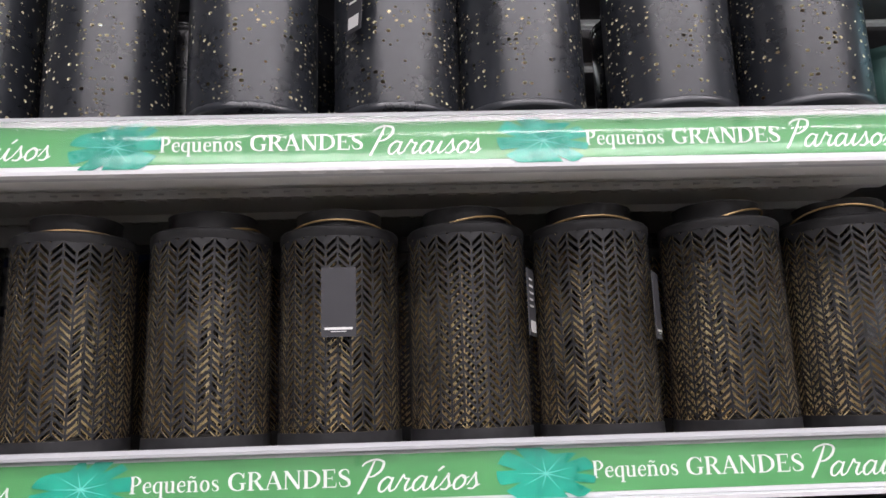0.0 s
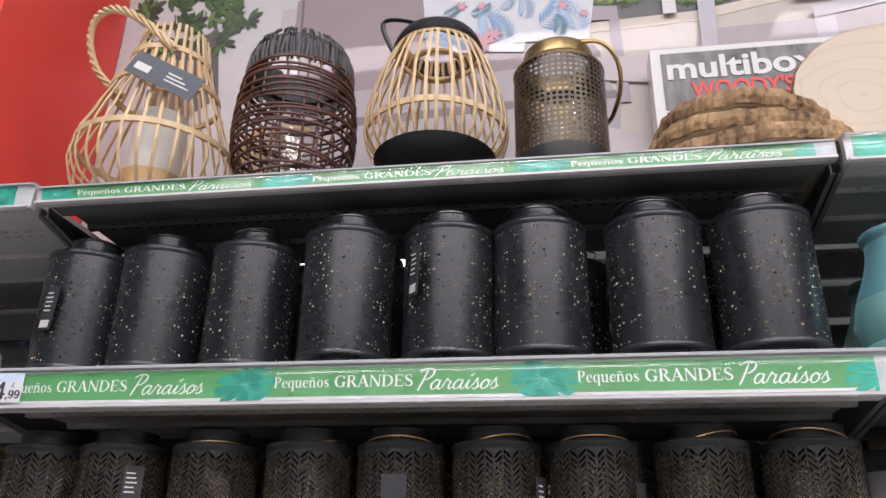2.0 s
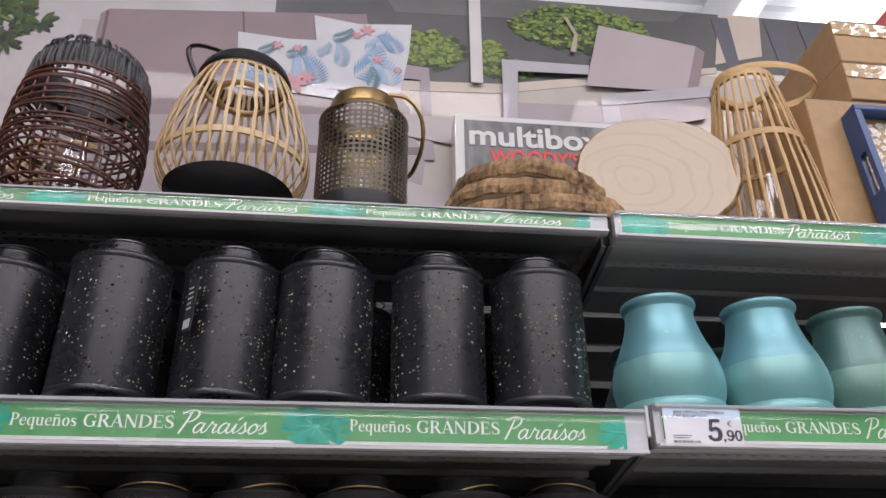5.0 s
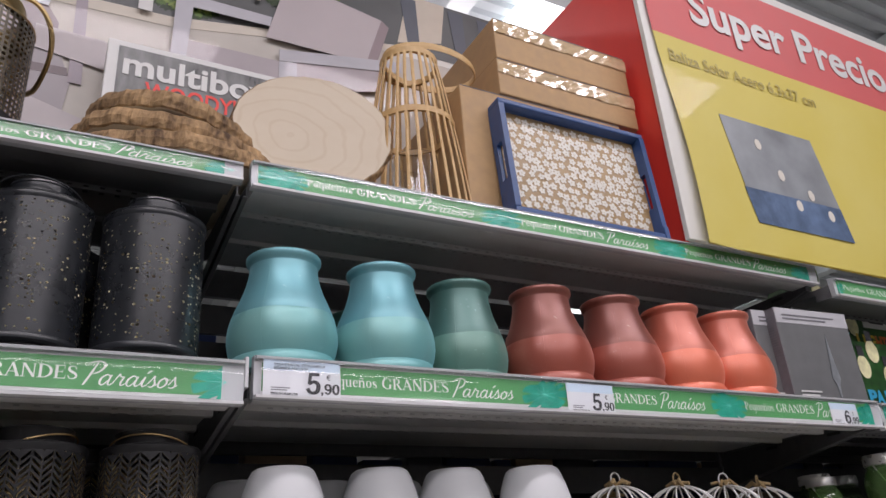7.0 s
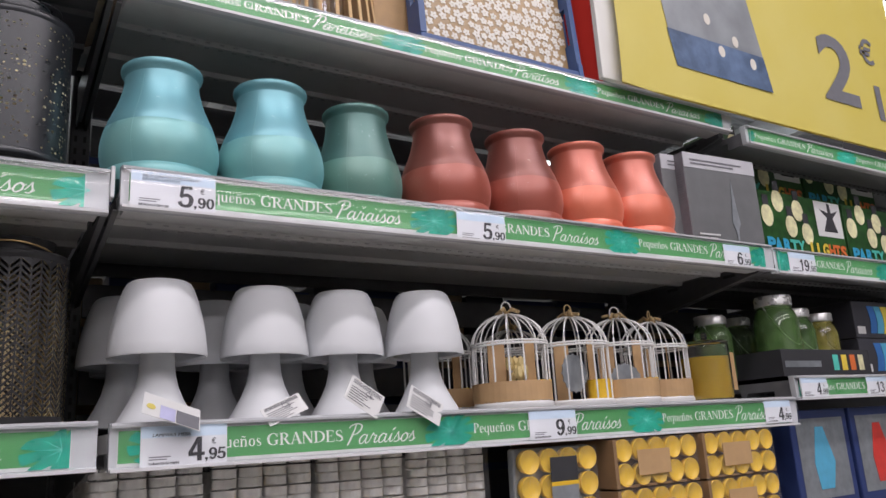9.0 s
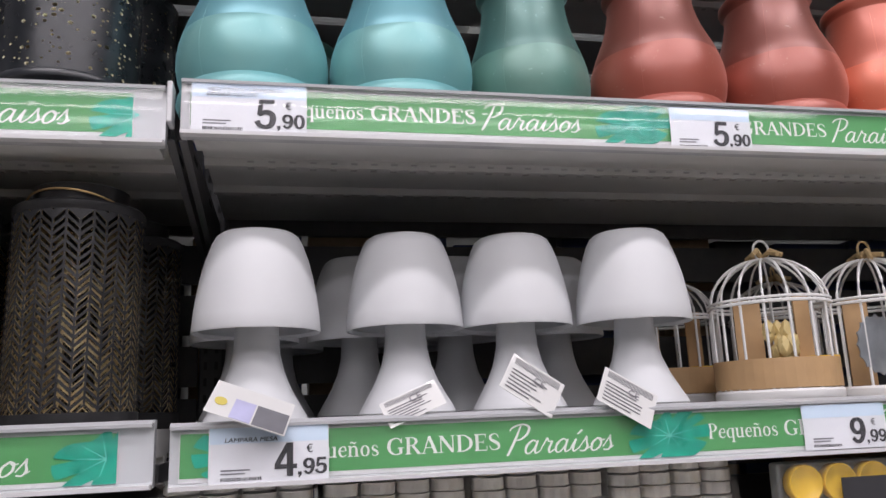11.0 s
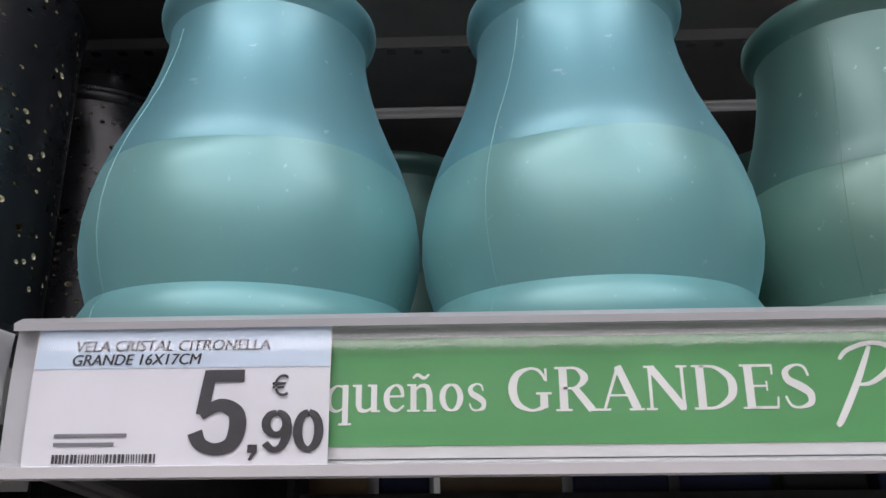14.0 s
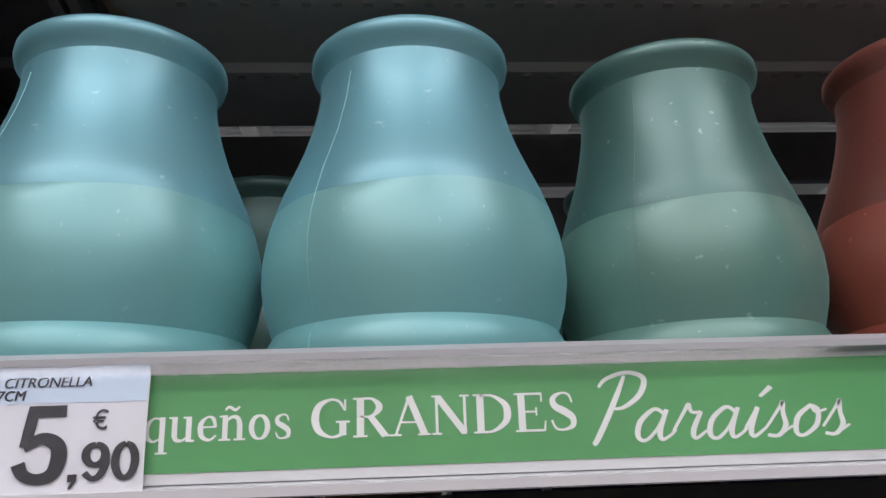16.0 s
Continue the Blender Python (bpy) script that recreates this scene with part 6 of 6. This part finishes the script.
def offer_poster(x0, x1, z0, z1, y, right):
    root = thing("offer_poster", 0, 0, 0, "yellow and red paper offer poster hung on a white board", "poster", "offer posters")
    part("board", box(x0 - 0.035, x1 + 0.01, y + 0.012, y + 0.026, z0 + 0.012, z1 + 0.04, 0.002), CREAM, root, "white board")
    bm = bmesh.new()
    nx, nz = 24, 16
    grid = []
    for j in range(nz + 1):
        row = []
        for i in range(nx + 1):
            u, v = i / nx, j / nz
            lift = 0.016 * max(0, 1 - u / 0.12) * max(0, 1 - v / 0.5) + 0.0006 * math.sin(9 * u + 3 * v)
            row.append(bm.verts.new((x0 + (x1 - x0) * u + 0.012 * max(0, 1 - u / 0.1) * math.sin(6 * v), y + 0.006 - lift, z0 + (z1 - z0) * v)))
        grid.append(row)
    for j in range(nz):
        for i in range(nx):
            bm.faces.new((grid[j][i], grid[j][i + 1], grid[j + 1][i + 1], grid[j + 1][i]))
    sheet_ob = part("paper", bm, YELLOW, root, "yellow paper sheet with red header", True)
    me = sheet_ob.data
    me.materials.append(REDP)
    for p in me.polygons:
        if p.center.z > z0 + (z1 - z0) * 0.695:
            p.material_index = 1
    return root


pp = offer_poster(1.020, 2.270, 1.935, 2.812, 0.022, True)
words("Super Precio", 1.165, 0.0252, 2.620, 0.165, WHITEP, pp, 0.86, 0.004)
words("Baliza Solar Acero 6,3x37 cm", 1.045, 0.0252, 2.455, 0.052, FADED, pp, 0.56, 0.0005)
part("photo", sheet([(1.180, 2.325), (1.527, 2.325), (1.587, 2.024), (1.226, 2.024)], 0.0256, 0.0004), mat("poster_photo_grey", (0.30, 0.32, 0.34), 0.4, 0, 0.35, 8), pp, "grey product photo")
part("photo_base", sheet([(1.207, 2.12), (1.568, 2.12), (1.587, 2.024), (1.226, 2.024)], 0.0250, 0.0004), mat("poster_photo_blue", (0.12, 0.18, 0.30), 0.4, 0, 0.4, 30), pp)
for lx, lz in ((1.30, 2.26), (1.36, 2.18), (1.46, 2.14), (1.52, 2.09), (1.40, 2.10)):
    part("photo_light", sheet([(lx + 0.012 * math.cos(a), lz + 0.016 * math.sin(a)) for a in [k * math.pi / 6 for k in range(12)]], 0.0246, 0.0003), PETAL, pp)
words("2", 1.825, 0.0252, 2.062, 0.29, INKG, pp, 0.175, 0.006)
words("19", 2.055, 0.0252, 2.040, 0.155, INKG, pp, 0.175, 0.003)
words("€", 2.055, 0.0252, 2.220, 0.11, INKG, pp, 0.075, 0.002)
part("date_line", sheet(rect(2.02, 2.20, 2.530, 2.540), 0.0215, 0.0005), INKG, pp)
part("lower_fringe", sheet(rect(1.03, 2.262, 1.937, 1.948), 0.0225, 0.0004), YELLOW, pp)
pl = offer_poster(-2.85, -1.622, 1.99, 2.87, 0.022, False)
part("date_line", sheet(rect(-1.86, -1.66, 2.50, 2.522), 0.0185, 0.0005), REDP, pl)

# ---- boxes beside the vases ----
GREYBOX = mat("dark_grey_product_card", (0.17, 0.175, 0.18), 0.35, 0, 0.1, 30, coat=0.3)
LILAC = mat("pale_grey_card", (0.55, 0.55, 0.58), 0.4, 0, 0.06, 30, coat=0.2)
for k, (x, y) in enumerate(((1.232, 0.055), (1.190, 0.085), (1.152, 0.11))):
    root = thing("light_string_box", x, y, F2, "grey carton of a solar drop light with pale side", "box", "grey light cartons", rz=-4)
    part("body", box(0, 0.235, 0, 0.045, 0, 0.225, 0.0015), GREYBOX, root)
    part("top_band", box(0.0005, 0.2345, -0.001, 0.003, 0.188, 0.2245), LILAC, root, "pale printed band")
    part("side_panel", box(-0.001, 0.001, 0.001, 0.044, 0.001, 0.224), mat("mauve_grey_card", (0.20, 0.19, 0.21), 0.4), root, "pale printed side")
    sb = bmesh.new()
    for q in range(16):
        box(-0.0018, -0.0006, 0.008, 0.036, 0.11 + q * 0.006, 0.113 + q * 0.006, bm=sb)
    part("side_print", sb, INKG, root)
    d = bmesh.new()
    sheet([(0.150, 0.045), (0.158, 0.06), (0.152, 0.10), (0.145, 0.165), (0.138, 0.10), (0.132, 0.06), (0.140, 0.045), (0.143, 0.015), (0.147, 0.015)], -0.0022, 0.0006, d)
    part("drop_picture", d, GALV, root, "pale drop-shaped lamp picture")
    for q in range(2):
        part("print_line", sheet(rect(0.02, 0.19 - 0.03 * q, 0.206 - 0.009 * q, 0.2095 - 0.009 * q), -0.0022, 0.0005), INKG, root)
        part("print_line", sheet(rect(0.02, 0.075 + 0.01 * q, 0.016 + 0.009 * q, 0.020 + 0.009 * q), -0.0022, 0.0005), WHITEP, root)
BULB = mat("printed_warm_bulb", (0.80, 0.74, 0.45), 0.35, 0, 0.3, 60)
FOL = mat("printed_dark_foliage", (0.035, 0.13, 0.03), 0.35, 0, 0.9, 45, second=(0.01, 0.03, 0.01))
HUES = [mat("party_letter_%d" % k, c, 0.35) for k, c in enumerate(((0.05, 0.38, 0.62), (0.10, 0.55, 0.45), (0.80, 0.60, 0.08), (0.75, 0.18, 0.05)))]
AQUA = mat("printed_aqua_band", (0.30, 0.66, 0.62), 0.35, 0, 0.2, 40)


def party_box(x, y, z, w, h):
    root = thing("party_lights_box", x, y, z, "green photo carton of party string lights", "box", "party light cartons")
    part("body", box(0, w, 0, 0.10, 0, h, 0.002), FOL, root)
    part("aqua_band", sheet(rect(0.002, w - 0.002, 0.002, h * 0.10), -0.001), AQUA, root)
    part("white_corner", sheet(rect(w * 0.66, w * 0.98, h * 0.42, h * 0.97), -0.001), WHITEP, root)
    part("lamp_picture", sheet([(w * 0.74, h * 0.5), (w * 0.80, h * 0.72), (w * 0.72, h * 0.84), (w * 0.82, h * 0.80), (w * 0.82, h * 0.95), (w * 0.85, h * 0.95), (w * 0.86, h * 0.80), (w * 0.95, h * 0.86), (w * 0.87, h * 0.72), (w * 0.91, h * 0.5)], -0.002), INK, root)
    r = random.Random(int(x * 100))
    for cx, cz in ((0.08, 0.62), (0.34, 0.50), (0.52, 0.42), (0.22, 0.86), (0.44, 0.76)):
        sheet([(w * cx + 0.024 * math.cos(a), h * cz + 0.030 * math.sin(a)) for a in [k * math.pi / 7 for k in range(14)]], -0.002, 0.0005, bl := bmesh.new())
        part("bulb_picture", bl, BULB, root)
        sheet(rect(w * cx - 0.012, w * cx + 0.012, h * cz + 0.028, h * cz + 0.055), -0.0022, 0.0005, cp := bmesh.new())
        part("socket_picture", cp, INK, root)
    for k, ch in enumerate("PARTY"):
        words(ch, w * (0.03 + 0.088 * k), -0.0028, h * 0.115, h * 0.25, HUES[0] if k < 3 else HUES[1], root, w * 0.088, 0.0022)
    for k, ch in enumerate("LIGHTS"):
        words(ch, w * (0.52 + 0.076 * k), -0.0028, h * 0.115, h * 0.25, HUES[2] if k < 3 else HUES[3], root, w * (0.028 if ch == "I" else 0.074), 0.0022)
    return root


for x, y, z in ((1.530, 0.085, F2), (1.905, 0.085, F2), (1.500, 0.165, F2 + 0.183), (1.875, 0.165, F2 + 0.183)):
    party_box(x, y, z, 0.365, 0.180)
for k, x in enumerate((2.285, 2.42, 2.56, 2.69)):
    root = thing("hook_lamp_box", x, 0.06, F2, "black carton with a pale lamp picture", "box", "black lamp cartons")
    part("body", box(0, 0.125, 0, 0.12, 0, 0.215, 0.002), INK, root)
    part("photo", sheet(rect(0.02, 0.118, 0.02, 0.20), -0.001), GALV, root)
    part("lamp_picture", sheet([(0.05, 0.05), (0.09, 0.05), (0.10, 0.11), (0.075, 0.15), (0.045, 0.11)], -0.002), INKG, root)

# ---- jars and boxes of the next bay ----
FC = 1.294
JGL = mat("green_tinted_glass", (0.20, 0.38, 0.12), 0.06, 0, 0.4, 40, coat=0.5, trans=0.65)
JYL = mat("yellow_tinted_glass", (0.55, 0.50, 0.12), 0.06, 0, 0.4, 40, coat=0.5, trans=0.6)
LIDM = mat("silver_jar_lid", (0.75, 0.75, 0.74), 0.3, 0.6, 0.1, 60)
for x, y, m, s in ((1.395, 0.17, JGL, 0.9), (1.53, 0.09, JGL, 1.15), (1.635, 0.11, JGL, 1.0), (1.735, 0.11, JYL, 0.95), (1.47, 0.24, JGL, 1.0), (1.60, 0.26, JGL, 1.0)):
    root = thing("jar_lantern", x, y, FC + 0.002, "tinted glass jar lantern with silver screw lid", "jar", "glass jar lanterns")
    part("glass", lathe([(0, 0.0), (0.040 * s, 0.0), (0.046 * s, 0.006), (0.046 * s, 0.115 * s), (0.040 * s, 0.135 * s), (0.034 * s, 0.142 * s), (0.034 * s, 0.150 * s)], 32), m, root, "", True)
    part("lid", lathe([(0.036 * s, 0.148 * s), (0.038 * s, 0.150 * s), (0.038 * s, 0.166 * s), (0.036 * s, 0.170 * s), (0, 0.170 * s)], 32), LIDM, root, "silver screw lid", True)
    part("wire_handle", tube([(0.037 * s * math.cos(a), -0.045 * s * math.sin(a), 0.148 * s - 0.085 * s * math.sin(a)) for a in [math.pi * k / 14 for k in range(15)]], 0.0014), LIDM, root)
root = thing("display_tray", 1.45, 0.035, FC, "black cardboard display tray with small coloured prints", "carton")
part("front_wall", box(0, 0.36, 0, 0.004, 0, 0.062), INK, root)
part("side_wall", box(0, 0.004, 0.004, 0.25, 0, 0.062), INK, root)
part("side_wall", box(0.356, 0.36, 0.004, 0.25, 0, 0.062), INK, root)
part("tray_floor", box(0.004, 0.356, 0.004, 0.25, 0, 0.003), INK, root)
for k in range(4):
    part("print", sheet(rect(0.20 + k * 0.036, 0.222 + k * 0.036, 0.012, 0.05), -0.001), (HUES + [BULB])[k + 1], root)
part("print", sheet(rect(0.01, 0.15, 0.02, 0.035), -0.001), GALV, root)
STRIPE = [mat("lantern_stripe_%d" % k, c, 0.4) for k, c in enumerate(((0.04, 0.16, 0.45), (0.10, 0.40, 0.60), (0.75, 0.60, 0.08), (0.75, 0.28, 0.05), (0.62, 0.05, 0.04)))]
for x, z in ((1.835, FC), (1.835, FC + 0.100), (2.17, FC), (2.17, FC + 0.1), (2.5, FC), (2.5, FC + 0.1)):
    root = thing("paper_lantern_box", x, 0.07, z, "dark carton picturing a striped paper lantern", "box", "striped lantern cartons")
    part("body", box(0, 0.31, 0, 0.14, 0, 0.098, 0.002), GOODS[3], root)
    for k in range(5):
        a0 = -0.078 + 0.032 * k
        out = []
        for q in range(7):
            t = q / 6
            out.append((0.145 + a0 + 0.010 * math.sin(math.pi * t), 0.012 + 0.074 * t * 1.0))
        for q in range(6, -1, -1):
            t = q / 6
            out.append((0.145 + a0 + 0.030 + 0.010 * math.sin(math.pi * t), 0.012 + 0.074 * t))
        part("stripe", sheet(out, -0.001 - 0.0003 * k), STRIPE[k], root)
    part("white_panel", sheet(rect(0.235, 0.30, 0.02, 0.085), -0.001), LILAC, root)
    part("barcode_patch", sheet(rect(0.01, 0.045, 0.01, 0.03), -0.001), WHITEP, root)
for k, x in enumerate((1.46, 1.70, 1.94, 2.18)):
    root = thing("window_carton", x, 0.05, 0.916, "navy carton with a clear window on coloured goods", "box", "navy window cartons")
    part("body", box(0, 0.225, 0, 0.2, 0, 0.30, 0.003), GOODS[0], root)
    part("window", sheet(rect(0.02, 0.205, 0.10, 0.28), -0.001), GALV, root, "clear plastic window")
    part("content", sheet([(0.08, 0.12), (0.13, 0.12), (0.15, 0.18), (0.12, 0.26), (0.09, 0.26), (0.07, 0.18)], -0.002), (STRIPE[1], STRIPE[4], STRIPE[2], STRIPE[0])[k], root)
    part("print", sheet(rect(0.02, 0.19, 0.03, 0.045), -0.001), LILAC, root)

# ---- things in the bay before the lanterns ----
PURPLE = mat("purple_silk_petal", (0.16, 0.02, 0.13), 0.5, 0, 0.4, 30)
root = thing("purple_silk_flower", -1.475, 0.12, 1.640, "dark purple artificial flower head", "flower")
r = random.Random(3)
for k in range(18):
    pb = bmesh.new()
    a, e = r.uniform(0, 6.28), r.uniform(-0.3, 1.2)
    n = 7
    L = 0.052 * r.uniform(0.7, 1.1)
    vs = []
    for q in range(n):
        t = q / (n - 1)
        wd = 0.020 * math.sin(math.pi * (0.12 + 0.86 * t))
        vs.append((pb.verts.new((L * t, -wd, 0.012 * math.sin(3 * t))), pb.verts.new((L * t, wd, 0.012 * math.sin(3 * t) + 0.004))))
    for q in range(n - 1):
        pb.faces.new((vs[q][0], vs[q + 1][0], vs[q + 1][1], vs[q][1]))
    ob = part("petal", pb, PURPLE, root, "", True)
    ob.matrix_basis = pose(0, 0, 0.06) @ Matrix.Rotation(a, 4, "Z") @ Matrix.Rotation(-e, 4, "Y")
part("stem", tube([(0, 0, -0.063), (0.004, 0, 0.0), (0, 0, 0.06)], 0.003), LEAFD, root)
STONE = mat("weathered_sandstone", (0.52, 0.42, 0.34), 0.8, 0, 0.2, 60, 0.4)
st = bmesh.new()
lathe([(0, 0.0), (0.055, 0.0), (0.06, 0.01), (0.05, 0.03), (0.06, 0.07), (0.058, 0.11), (0.035, 0.135), (0.026, 0.15), (0.036, 0.165), (0.048, 0.195), (0.050, 0.225), (0.040, 0.262), (0.018, 0.285), (0.012, 0.30), (0, 0.305)], 40, st, wob=lambda a: 0.03 * math.sin(24 * a))
ob = tagged(part("stone_figurine", st, STONE, None, "", True), "weathered sandstone garden figurine", "figurine")
ob.matrix_basis = pose(-1.445, 0.09, 1.25)
ob2 = tagged(part("stone_figurine", lathe([(0, 0.0), (0.05, 0.0), (0.055, 0.02), (0.05, 0.06), (0.03, 0.09), (0, 0.11)], 32, wob=lambda a: 0.04 * math.sin(18 * a)), STONE, None, "", True), "weathered sandstone garden figurine", "figurine")
ob2.matrix_basis = pose(-1.452, 0.08, 1.578)

tg = thing("pear_lantern_tag", -1.163, 0.046, 2.160, "dark grey cardboard tag strip with white print", "tag", ry=27, rz=8)
part("card", box(-0.076, 0.076, 0, 0.0015, -0.026, 0.026), mat("slate_tag_card", (0.055, 0.070, 0.095), 0.4), tg)
part("barcode_patch", sheet(rect(-0.064, -0.030, -0.012, 0.004), -0.001, 0.0004), WHITEP, tg)
for q in range(3):
    part("print_line", sheet(rect(0.005, 0.060 - 0.012 * q, -0.010 + 0.008 * q, -0.007 + 0.008 * q), -0.001, 0.0004), WHITEP, tg)

# ---- packed goods on top of the next bay ----
for k, (x, w, h, g) in enumerate(((2.33, 0.16, 0.34, 3), (2.50, 0.14, 0.42, 4), (2.65, 0.17, 0.30, 3))):
    root = thing("packed_goods_carton", x, 0.06, 1.906, "dark carton with a pale photo print on the top shelf", "box", "dark cartons")
    part("body", box(0, w, 0, 0.22, 0, h, 0.003), GOODS[g], root)
    part("photo", sheet(rect(0.02, w - 0.02, h * 0.4, h * 0.9), -0.001), LILAC, root)
    part("print_line", sheet(rect(0.02, w - 0.05, h * 0.2, h * 0.24), -0.001), WHITEP, root)
